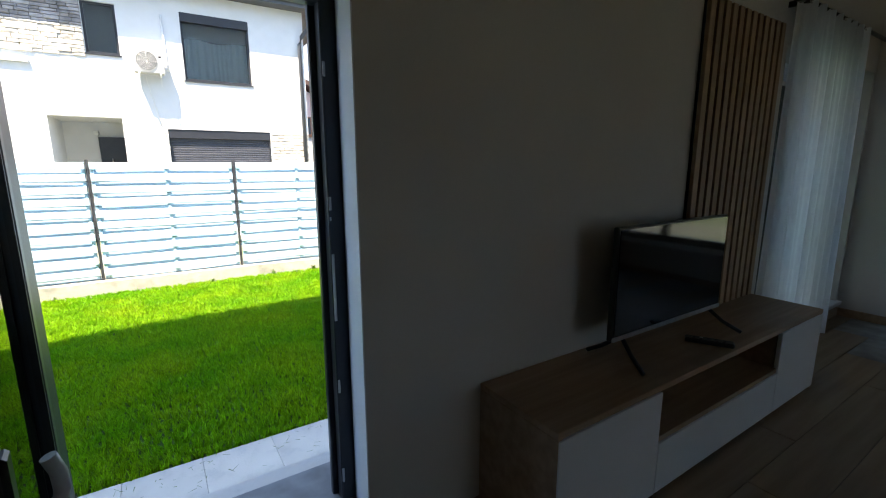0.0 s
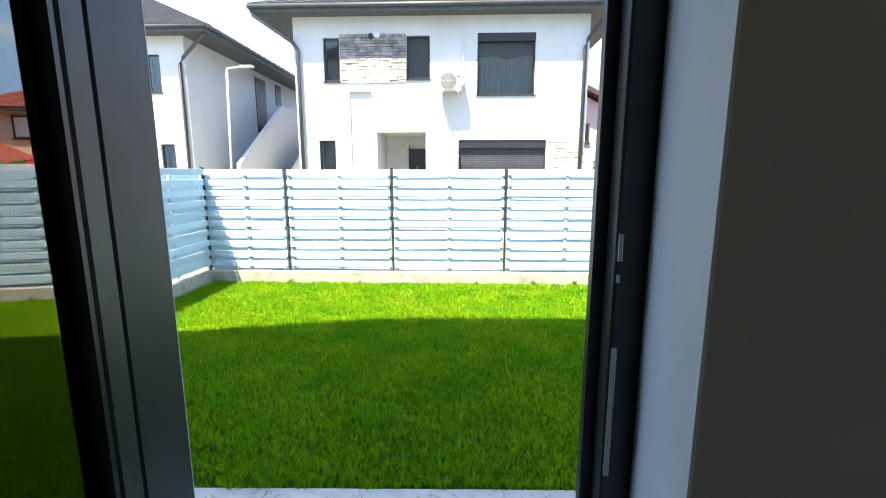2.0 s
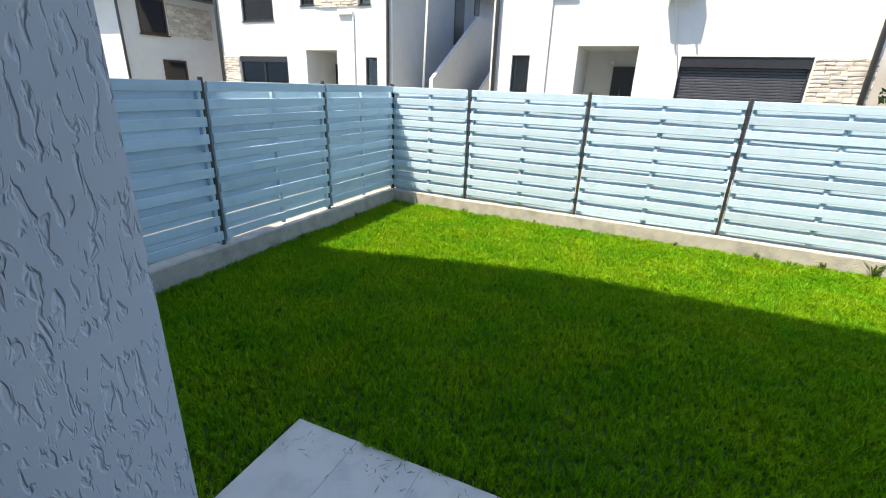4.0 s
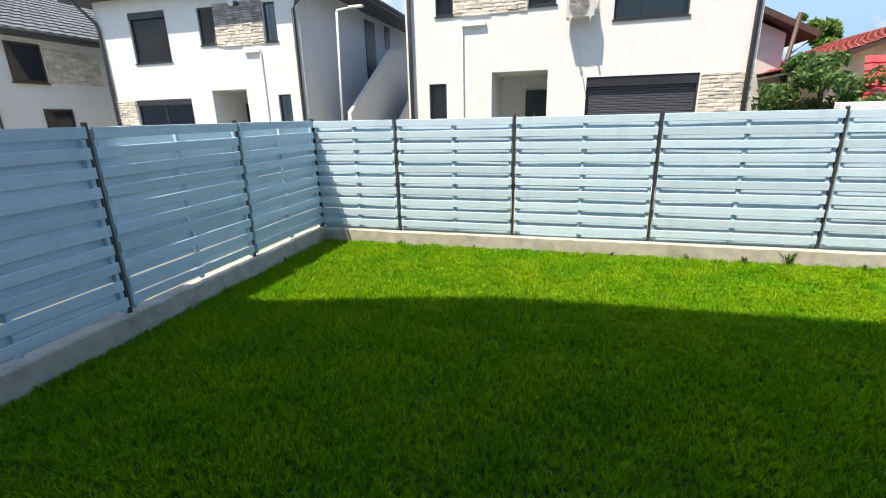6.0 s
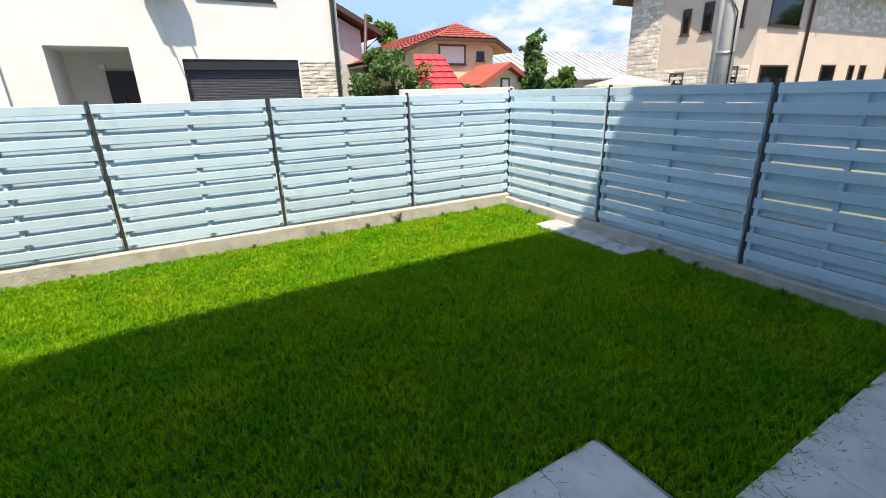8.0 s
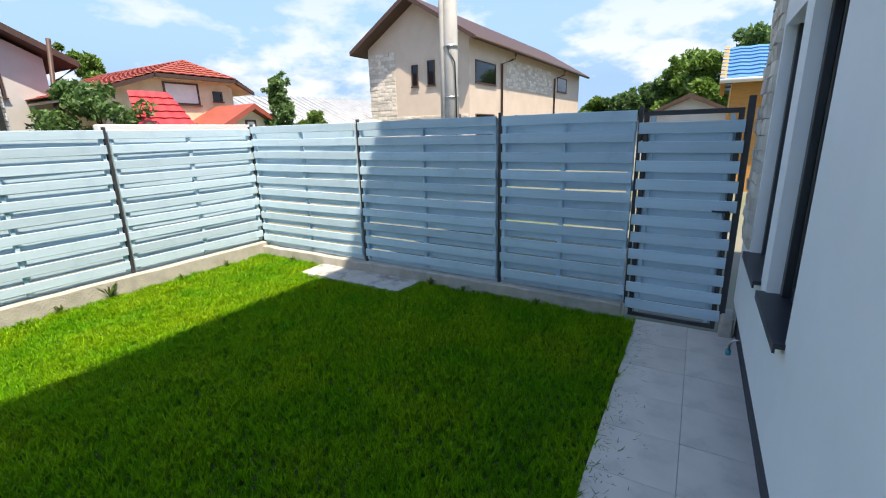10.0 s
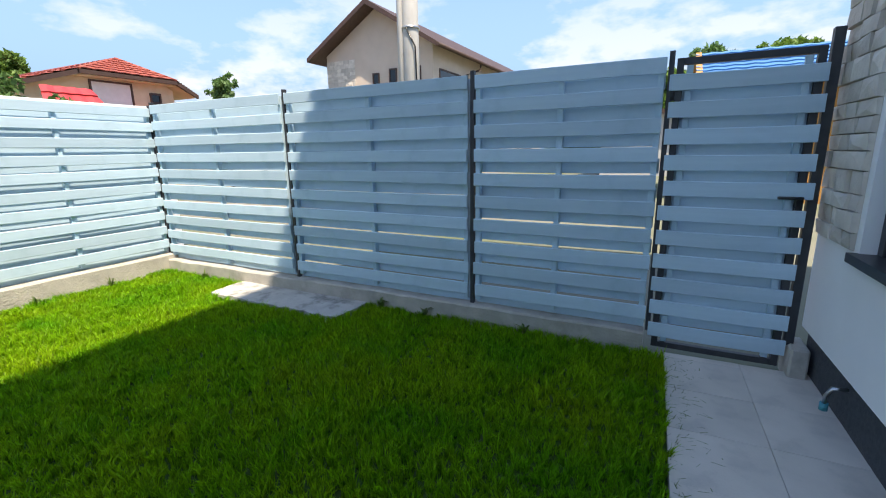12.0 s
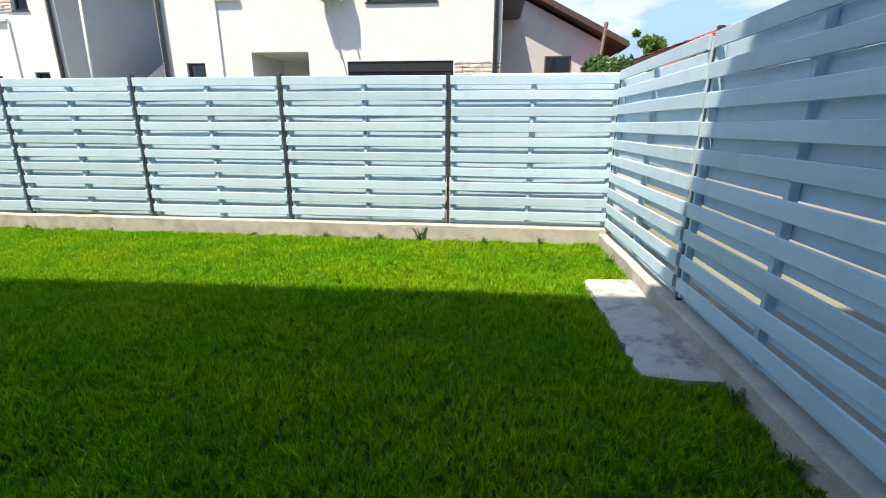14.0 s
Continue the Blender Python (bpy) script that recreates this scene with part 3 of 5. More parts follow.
def door_leaf():
    """The leaf in its own axes: hinge line at the origin, x along the leaf to the lock side, +y its outer face."""
    L, H, S, T = 0.615, 1.55, 0.095, 0.068
    ang = math.degrees(math.atan2(-0.60, 0.055))
    leaf = thing("terrace_door", None, None, "anthracite glazed terrace door standing open into the room", "door", kind="structure", m=pose(-0.146, 1.798, FLOOR, 0, 0, ang))
    B = 0.048
    part("stile", boxes((0, B, -T, 0, 0.01, H), bevel=0.006), M_ANTHRACITE, leaf)
    part("stile", boxes((L - S, L, -T, 0, 0.01, H), bevel=0.006), M_ANTHRACITE, leaf)
    part("rail", boxes((B, L - S, -T, 0, 0.01, 0.01 + S), bevel=0.006), M_ANTHRACITE, leaf)
    part("rail", boxes((B, L - S, -T, 0, H - S, H), bevel=0.006), M_ANTHRACITE, leaf)
    for y in (-0.020, -0.050):
        g = part("pane", boxes((B - 0.01, L - S + 0.01, y - 0.004, y, S, H - S + 0.01)), M_DOORGLASS, leaf, "reflecting double glazing")
    part("gasket", boxes((B, B + 0.008, -0.014, -0.002, S, H - S), (L - S - 0.008, L - S, -0.014, -0.002, S, H - S)), M_BLACK, leaf)
    part("lock_strip", boxes((L, L + 0.003, -0.047, -0.027, 0.1, H - 0.1)), M_METAL, leaf, "grey steel lock strip with screws")
    for z in (0.55, 0.70, 0.95, 1.02, 1.12, 1.19):
        part("screw", boxes((L + 0.003, L + 0.0045, -0.039, -0.035, z, z + 0.004)), M_BLACK, leaf)
    for side, yy in ((1, 0.0), (-1, -T)):
        plate = part("handle_plate", boxes((L - 0.072, L - 0.040, min(yy, yy + side * 0.011), max(yy, yy + side * 0.011), 0.65, 0.80), bevel=0.004), M_BLACK, leaf, "black handle plate")
        hx = L - 0.056
        path = [(hx, yy, 0.715), (hx, yy + side * 0.036, 0.715), (hx - 0.004, yy + side * 0.046, 0.719), (hx - 0.006, yy + side * 0.050, 0.73), (hx - 0.006, yy + side * 0.049, 0.755), (hx - 0.006, yy + side * 0.042, 0.778)]
        part("handle", tube(path, 0.009, 10), M_ZINCP, leaf, "satin steel lever handle")
    return leaf


door_leaf()

# window beside the television wall
def garden_window(name, x0, x1, z0, z1, label):
    w = thing(name, None, None, label, "window", kind="structure")
    f = 0.075
    part("window_frame", boxes((x0, x0 + f, 2.03, 2.10, z0, z1), (x1 - f, x1, 2.03, 2.10, z0, z1), (x0 + f, x1 - f, 2.03, 2.10, z0, z0 + f), (x0 + f, x1 - f, 2.03, 2.10, z1 - f, z1), bevel=0.005), M_ANTHRACITE, w)
    part("pane", boxes((x0 + f - 0.01, x1 - f + 0.01, 2.06, 2.066, z0 + f - 0.01, z1 - f + 0.01)), M_GLASS, w).visible_shadow = False
    part("window_sill", boxes((x0 - 0.02, x1 + 0.022, 2.05, FACE + 0.045, z0 - 0.015, z0 + 0.009), (x0 - 0.02, x1 + 0.022, FACE + 0.035, FACE + 0.045, z0 - 0.037, z0 - 0.015)), M_ANTHRACITE, w, "dark metal window sill")
    for g in (x0 + 0.002, x1 - 0.06):
        part("shutter_guide", boxes((g, g + 0.058, 2.10, 2.14, z0 + 0.01, z1), bevel=0.003), M_ANTHRACITE, w)


garden_window("window_1", *ROOMWIN, "anthracite window with white sheer curtain inside")
garden_window("window_4", *OUTWIN, "anthracite window in a deep white reveal beside the gate")
thing("inner_sill", boxes((2.86, 4.32, INNER - 0.03, 2.03, 0.88, 0.903)), M_WHITEF, "white inner window sill", "sill", kind="structure")
def plain_window(name, u0, u1, z0, z1, d, axis):
    w = thing(name, None, None, "dark-framed window in the far side of the room", "window", kind="structure")
    at = (lambda a0, a1, c0, c1, e0, e1: (a0, a1, d + e0, d + e1, c0, c1)) if axis == "x" else (lambda a0, a1, c0, c1, e0, e1: (d + e0, d + e1, a0, a1, c0, c1))
    mid = (u0 + u1) / 2
    part("window_frame", boxes(at(u0, u0 + 0.07, z0, z1, 0, 0.07), at(u1 - 0.07, u1, z0, z1, 0, 0.07), at(u0 + 0.07, u1 - 0.07, z0, z0 + 0.07, 0, 0.07), at(u0 + 0.07, u1 - 0.07, z1 - 0.07, z1, 0, 0.07), at(mid - 0.04, mid + 0.04, z0 + 0.07, z1 - 0.07, 0, 0.07), bevel=0.004), M_ANTHRACITE, w)
    part("pane", boxes(at(u0 + 0.06, u1 - 0.06, z0 + 0.06, z1 - 0.06, 0.03, 0.036)), M_GLASS, w).visible_shadow = False


# back-wall window: an unseen addition that lets fill light into the room
plain_window("window_2", 0.9, 3.1, 1.3, 2.65, -4.94, "x")
plain_window("window_3", *SIDEWIN, 4.60, "y")


# ---------------------------------------------------------------- room: console, television, slats, curtain
def console():
    x0, x1, y0, y1, z0, z1 = 0.915, 2.785, 1.31, INNER - 0.004, FLOOR, 1.212
    c = thing("tv_console", None, None, "low oak television console with white fronts and an open niche", "console")
    part("top_panel", boxes((x0, x1, y0, y1, z1 - 0.022, z1), bevel=0.002), M_OAK, c)
    part("side_panel", boxes((x0, x0 + 0.022, y0 + 0.002, y1, z0, z1 - 0.022), bevel=0.002), M_OAK, c)
    part("side_panel", boxes((x1 - 0.022, x1, y0 + 0.002, y1, z0, z1 - 0.022), bevel=0.002), M_OAK, c)
    part("back_panel", boxes((x0 + 0.022, x1 - 0.022, y1 - 0.012, y1, z0, z1 - 0.022)), M_OAK, c)
    nx0, nx1, nz = 1.404, 2.318, 1.02
    part("niche_shelf", boxes((nx0, nx1, y0 + 0.004, y1 - 0.012, nz - 0.02, nz)), M_OAK, c)
    part("divider", boxes((nx0 - 0.02, nx0, y0 + 0.02, y1 - 0.012, z0, z1 - 0.022)), M_OAK, c)
    part("divider", boxes((nx1, nx1 + 0.02, y0 + 0.02, y1 - 0.012, z0, z1 - 0.022)), M_OAK, c)
    g = 0.002
    part("door_front", boxes((x0 + 0.004, nx0 - g, y0 - 0.002, y0 + 0.016, z0 + 0.02, z1 - 0.026), bevel=0.002), M_WHITEF, c, "matt white front")
    part("door_front", boxes((nx1 + g, x1 - 0.004, y0 - 0.002, y0 + 0.016, z0 + 0.02, z1 - 0.026), bevel=0.002), M_WHITEF, c, "matt white front")
    part("drawer_front", boxes((nx0 + g, nx1 - g, y0 - 0.002, y0 + 0.016, z0 + 0.02, nz - 0.022), bevel=0.002), M_WHITEF, c, "matt white front")


console()


def television():
    w, h, t = 0.742, 0.405, 0.045
    tv = thing("television", None, None, "flat black television on two splayed feet on the console", "television", m=pose(1.745, 1.505, 1.2125, 0, 0, 0))
    part("casing", boxes((-w / 2, w / 2, -0.012, 0.012, 0.085, 0.085 + h), (-w * 0.36, w * 0.36, 0.012, t, 0.10, 0.36), bevel=0.004), M_BLACK, tv)
    part("screen", boxes((-w / 2 + 0.008, w / 2 - 0.008, -0.0145, -0.012, 0.102, 0.085 + h - 0.008)), M_SCREEN, tv, "glossy dark screen")
    part("bezel", boxes((-w / 2, w / 2, -0.016, -0.012, 0.085, 0.100)), M_METAL, tv, "grey lower edge")
    for sx in (-1, 1):
        part("foot", tube([(sx * 0.30, 0, 0.09), (sx * 0.32, -0.06, 0.04), (sx * 0.345, -0.125, 0.006)], 0.008, 6), M_BLACK, tv)
        part("foot", tube([(sx * 0.30, 0, 0.09), (sx * 0.32, 0.06, 0.04), (sx * 0.335, 0.115, 0.006)], 0.008, 6), M_BLACK, tv)


television()
rem = thing("remote_control", None, None, "black remote control lying on the console", "remote control", m=pose(1.87, 1.40, 1.2125, 0, 0, -62))
part("body", boxes((-0.085, 0.085, -0.022, 0.022, 0.0, 0.018), bevel=0.005), M_BLACK, rem)
for i in range(5):
    for j in range(2):
        part("button", boxes((-0.06 + i * 0.026, -0.048 + i * 0.026, -0.012 + j * 0.014, -0.004 + j * 0.014, 0.018, 0.020)), M_METAL if (i, j) == (1, 1) else M_BLACK, rem)

panel = thing("slat_panel", None, None, "vertical oak slats on black felt behind the television", "wall panel")
part("felt_backing", boxes((2.045, 2.765, INNER - 0.012, INNER - 0.003, 1.216, 2.585)), M_FELT, panel)
slat_me = mesh_from(boxes((-0.020, 0.020, -0.030, -0.012, 1.216, 2.585), bevel=0.0015), "slat", M_SLATOAK)
for i in range(12):
    share("slat", slat_me, panel, pose(2.071 + i * 0.0608, INNER, 0))


def curtain():
    c = thing("curtain", None, None, "long white sheer curtain hanging before the window", "curtain")
    bm = bmesh.new()
    n, k = 130, 14
    cols = []
    for i in range(n + 1):
        u = i / n
        col = []
        for j in range(k + 1):
            v = j / k
            x = 2.795 + 0.92 * u + 0.06 * (1 - v) * (u - 0.3)
            y = INNER - 0.075 + 0.036 * math.sin(u * 50 + 0.9 * math.sin(u * 9)) * (0.75 + 0.3 * (1 - v)) + 0.010 * math.sin(u * 117)
            col.append(bm.verts.new((x, y, FLOOR + 0.02 + 1.88 * v)))
        cols.append(col)
    for a, b in zip(cols, cols[1:]):
        for j in range(k):
            bm.faces.new((a[j], b[j], b[j + 1], a[j + 1])).smooth = True
    part("cloth", bm, M_CURTAIN, c)


curtain()
rod = thing("curtain_rod", None, None, "dark metal curtain rod above the window", "curtain rod")
part("bar", tube([(2.78, INNER - 0.075, 2.69), (4.30, INNER - 0.075, 2.69)], 0.012, 10), M_BLACK, rod)
part("finial", tube([(2.72, INNER - 0.075, 2.69), (2.74, INNER - 0.075, 2.69), (2.78, INNER - 0.075, 2.69)], 0.022, 10), M_BLACK, rod)
part("bracket", boxes((2.83, 2.845, INNER - 0.08, INNER, 2.677, 2.703)), M_BLACK, rod)
for x in (2.84, 3.0, 3.16, 3.32, 3.48, 3.66):
    part("ring", tube([(x, INNER - 0.092, 2.673), (x, INNER - 0.075, 2.71), (x, INNER - 0.058, 2.673)], 0.004, 6), M_METAL, rod)
for i, (x0, x1, y0, y1) in enumerate(((2.80, 4.33, INNER - 0.014, INNER), (4.316, 4.33, -4.8, INNER - 0.014))):
    thing("baseboard", boxes((x0, x1, y0, y1, FLOOR, FLOOR + 0.06), bevel=0.002), M_OAK, "narrow oak baseboard", "baseboard", kind="structure")
cab = thing("cabinet", None, None, "low oak cabinet standing beside the door", "cabinet")
part("carcass", boxes((-1.60, -0.78, 1.0, INNER - 0.004, FLOOR, 1.16), bevel=0.003), M_OAK, cab)
part("top_panel", boxes((-1.62, -0.76, 0.98, INNER - 0.004, 1.162, 1.185), bevel=0.002), M_OAK, cab)
part("door_front", boxes((-1.59, -1.205, 0.982, 1.0, FLOOR + 0.03, 1.155), bevel=0.002), M_WHITEF, cab)
part("door_front", boxes((-1.195, -0.79, 0.982, 1.0, FLOOR + 0.03, 1.155), bevel=0.002), M_WHITEF, cab)


# ---------------------------------------------------------------- fences
LAY = Matrix()
SLAT_H, SLAT_T = 0.099, 0.019
slat_cache = {}


def slat_mesh(length, variant):
    key = (round(length, 2), variant)
    if key not in slat_cache:
        rng = random.Random(str(key))
        bm = bmesh.new()
        n = 4
        rows = []
        bow, twist = rng.uniform(-0.004, 0.004), rng.uniform(-0.012, 0.012)
        for i in range(n + 1):
            u = i / n
            x = -length / 2 + length * u
            dz, dy = bow * 4 * u * (1 - u), 0.004 * math.sin(u * 3 + variant)
            tw = twist * (u - 0.5)
            h, t = SLAT_H / 2, SLAT_T / 2
            e = 0.004
            ring = [(-t, -h + e), (-t + e, -h), (t - e, -h), (t, -h + e), (t, h - e), (t - e, h), (-t + e, h), (-t, h - e)]
            rows.append([bm.verts.new((x, dy + a + tw * b, dz + b)) for a, b in ring])
        for a, b in zip(rows, rows[1:]):
            for k in range(8):
                bm.faces.new((a[k], a[(k + 1) % 8], b[(k + 1) % 8], b[k]))
        bm.faces.new(rows[0])
        bm.faces.new(rows[-1])
        bmesh.ops.recalc_face_normals(bm, faces=bm.faces[:])
        slat_cache[key] = mesh_from(bm, "slat", M_SLAT)
    return slat_cache[key]


def fence(name, posts, bottom, top, place, label, seed, count=10, drop=0.0, footer=True):
    """posts: distances along the fence. place(u) gives the world pose whose x runs along the fence and whose -y faces the garden."""
    rng = random.Random(seed)
    f = thing(name, None, None, label, "fence", m=place)
    post_me = mesh_from(boxes((-0.016, 0.016, -0.02, 0.02, bottom - 0.03, top + 0.031), (-0.017, 0.017, -0.021, 0.021, top + 0.031, top + 0.035), bevel=0.002), "post", M_POST)
    for u in posts:
        share("post", post_me, f, pose(u, 0, 0))
    pitch = (top - bottom - 0.06 - SLAT_H) / (count - 1)
    zf = [bottom + 0.06 + SLAT_H / 2 + pitch * i for i in range(count)]
    batten_me = mesh_from(boxes((-0.019, 0.019, -0.025, 0.025, bottom + 0.015, top - 0.02), bevel=0.002), "batten", M_BATTEN)
    for a, b in zip(posts, posts[1:]):
        length = b - a
        for u in (a + 0.052, (a + b) / 2, b - 0.052):
            share("batten", batten_me, f, pose(u, 0.0, 0))
        for i, z in enumerate(zf):
            m = slat_mesh(length - 0.058, rng.randrange(4))
            flip = rng.choice((0, 180))
            share("slat", m, f, pose((a + b) / 2 + rng.uniform(-0.008, 0.008), -0.036, z + rng.uniform(-0.004, 0.004), 0, rng.uniform(-0.12, 0.12), flip))
            if i < count - 1:
                share("slat", slat_mesh(length - 0.058, rng.randrange(4)), f, pose((a + b) / 2 + rng.uniform(-0.01, 0.01), 0.036, z + pitch / 2 - drop + rng.uniform(-0.008, 0.007), 0, rng.uniform(-0.12, 0.12), flip))
        if footer:
            share("slat", slat_mesh(length - 0.058, rng.randrange(4)), f, pose((a + b) / 2, 0.036, zf[0] - pitch / 2 + 0.008))
    return tagged(f, group="fences round the lawn")


fence("garden_fence", [XL, -2.64, -0.835, 1.07, 3.085, XR], 0.24, 1.955, pose(0, YB, 0), "pale blue wooden slat fence on dark steel posts", 21)
fence("garden_fence", [6.0 - 8.67, 6.0 - 6.56, 6.0 - 4.595, 6.0 - 3.235], 0.185, 1.985, pose(XR, 6.0, 0, 0, 0, -90), "pale blue wooden slat fence on dark steel posts", 22, drop=-0.007)
fence("garden_fence", [2.36 - 6.0, 3.28 - 6.0, 5.11 - 6.0, 6.93 - 6.0, 8.67 - 6.0], 0.262, 1.968, pose(XL, 6.0, 0, 0, 0, 90), "pale blue wooden slat fence on dark steel posts", 23, drop=0.006, footer=False)


def gate():
    """Steel-framed slat gate between the right fence's last post and the house."""
    g = thing("garden_gate", None, None, "dark steel garden gate clad with pale blue slats", "gate", m=pose(XR, 0, 0))
    y0, y1, z0, z1 = 2.465, 3.205, 0.045, 1.972
    part("gate_frame", boxes((-0.02, 0.02, y0, y0 + 0.04, z0, z1), (-0.02, 0.02, y1 - 0.04, y1, z0, z1), (-0.02, 0.02, y0 + 0.04, y1 - 0.04, z0, z0 + 0.04), (-0.02, 0.02, y0 + 0.04, y1 - 0.04, z1 - 0.04, z1), bevel=0.002), M_POST, g)
    for u in (y0 + 0.075, y1 - 0.075):
        part("batten", boxes((-0.016, 0.016, u - 0.018, u + 0.018, z0 + 0.045, z1 - 0.045), bevel=0.002), M_BATTEN, g)
    rng = random.Random(5)
    pitch = (z1 - z0 - 0.07 - 0.11 - SLAT_H) / 10
    for i in range(11):
        z = z0 + 0.085 + SLAT_H / 2 + pitch * i
        share("slat", slat_mesh(0.79, i % 4), g, pose(-0.0325, (y0 + y1) / 2 + rng.uniform(-0.012, 0.012), z, 0, 0, 90))
        if i < 10:
            share("slat", slat_mesh(0.70, i % 4), g, pose(0.027, (y0 + y1) / 2, z + pitch / 2, 0, 0, 90))
    part("post", boxes((-0.025, 0.025, y0 - 0.065, y0 - 0.015, 0.2, 2.06), bevel=0.002), M_POST, g)
    for z in (1.72, 0.30):
        part("hinge", tube([(-0.01, y1 + 0.014, z), (-0.01, y1 + 0.014, z + 0.07)], 0.014, 8), M_POST, g)
    lock = part("lock_case", boxes((-0.03, 0.03, y0 + 0.002, y0 + 0.038, 1.02, 1.2), bevel=0.003), M_BLACK, g)
    part("handle", tube([(-0.03, y0 + 0.02, 1.13), (-0.075, y0 + 0.02, 1.13), (-0.08, y0 + 0.04, 1.13), (-0.08, y0 + 0.14, 1.13)], 0.009, 8), M_BLACK, g)


gate()


# ---------------------------------------------------------------- the two white houses behind the back fence
HY = 13.11              # their garden front


def window_unit(parent, x0, x1, z0, z1, y, curtain_low=0.0, mull=False, box_h=0.0):
    """A dark-framed window set in a hole of a front that faces -y."""
    w = part("window", boxes((x0, x0 + 0.05, y + 0.06, y + 0.12, z0, z1), (x1 - 0.05, x1, y + 0.06, y + 0.12, z0, z1), (x0 + 0.05, x1 - 0.05, y + 0.06, y + 0.12, z0, z0 + 0.05), (x0 + 0.05, x1 - 0.05, y + 0.06, y + 0.12, z1 - 0.05, z1), bevel=0.004), M_ANTHRACITE, parent)
    part("pane", boxes((x0 + 0.05, x1 - 0.05, y + 0.085, y + 0.091, z0 + 0.05, z1 - 0.05)), M_GLASS, w)
    part("sill", boxes((x0 - 0.03, x1 + 0.03, y - 0.03, y + 0.06, z0 - 0.03, z0)), M_ANTHRACITE, w)
    part("blind", boxes((x0 + 0.03, x1 - 0.03, y + 0.30, y + 0.31, z0, z1)), M_GREYCLOTH, w, "grey interior blind")
    if mull:
        part("mullion", boxes(((x0 + x1) / 2 - 0.03, (x0 + x1) / 2 + 0.03, y + 0.06, y + 0.12, z0 + 0.05, z1 - 0.05)), M_ANTHRACITE, w)
    if box_h:
        part("shutter_box", boxes((x0, x1, y + 0.005, y + 0.06, z1 - box_h, z1), bevel=0.004), M_ANTHRACITE, w)
    if curtain_low:
        bm = bmesh.new()
        n = 60
        rows = []
        for i in range(n + 1):
            u = i / n
            x = x0 + 0.05 + (x1 - x0 - 0.1) * u
            yy = y + 0.19 + 0.022 * math.sin(u * 70 + 2 * math.sin(u * 11))
            rows.append((bm.verts.new((x, yy, z0 + 0.03)), bm.verts.new((x, yy, z0 + curtain_low + 0.03 * math.sin(u * 9)))))
        for a, b in zip(rows, rows[1:]):
            bm.faces.new((a[0], b[0], b[1], a[1])).smooth = True
        part("curtain", bm, M_CURTAIN, w, "pale sheer curtain")
    return w


M_GREYCLOTH = mat("grey_blind", (0.17, 0.17, 0.18), 0.9, col2=(0.14, 0.14, 0.15), scale=40)


def roof_slope(bm, a, b, c, d, courses):
    """A roof face a-b (eave) to d-c (ridge) in stepped courses of tiles."""
    a, b, c, d = (Vector(p) for p in (a, b, c, d))
    nrm = (b - a).cross(d - a).normalized()
    if nrm.z < 0:
        nrm = -nrm
    n = max(2, int((b - a).length / 0.22))
    low = None
    for i in range(courses):
        t0, t1 = i / courses, (i + 1) / courses
        p, q = a.lerp(d, t0), b.lerp(c, t0)
        s, r = a.lerp(d, t1), b.lerp(c, t1)
        wave = [0.022 * (k % 2) for k in range(n + 1)]
        if low is None:
            low = [bm.verts.new(p.lerp(q, k / n) + nrm * (0.008 + wave[k])) for k in range(n + 1)]
        top = [bm.verts.new(p.lerp(q, k / n) + nrm * (0.045 + wave[k])) for k in range(n + 1)]
        bot = [bm.verts.new(s.lerp(r, k / n) + nrm * (0.008 + wave[k])) for k in range(n + 1)]
        for k in range(n):
            bm.faces.new((top[k], top[k + 1], bot[k + 1], bot[k]))
            bm.faces.new((low[k], low[k + 1], top[k + 1], top[k]))
        low = bot


def hip_roof(parent, x0, x1, y0, y1, z0, rise, material, eave_mat, courses=16, label=""):
    """Hipped roof with a boxed eave; its ridge runs along the longer side."""
    bm = bmesh.new()
    if x1 - x0 >= y1 - y0:
        h = (y1 - y0) / 2
        r0, r1 = (x0 + h, y0 + h, z0 + rise), (x1 - h, y0 + h, z0 + rise)
    else:
        h = (x1 - x0) / 2
        r0, r1 = (x0 + h, y0 + h, z0 + rise), (x0 + h, y1 - h, z0 + rise)
    A, B, C, D = (x0, y0, z0), (x1, y0, z0), (x1, y1, z0), (x0, y1, z0)
    if x1 - x0 >= y1 - y0:
        quads = ((A, B, r1, r0), (B, C, r1, r1), (C, D, r0, r1), (D, A, r0, r0))
    else:
        quads = ((A, B, r0, r0), (B, C, r1, r0), (C, D, r1, r1), (D, A, r0, r1))
    for q in quads:
        roof_slope(bm, *q, courses)
    roof = part("roof", bm, material, parent, label)
    part("eave", boxes((x0 + 0.02, x1 - 0.02, y0 + 0.02, y1 - 0.02, z0 - 0.16, z0 + 0.002)), eave_mat, roof)
    g = bmesh.new()
    for p, q in (((x0, y0), (x1, y0)), ((x1, y0), (x1, y1)), ((x0, y1), (x0, y0))):
        tube([(p[0], p[1], z0 - 0.03), (q[0], q[1], z0 - 0.03)], 0.055, 8, bm=g)
    part("gutter", g, eave_mat, roof)
    return roof


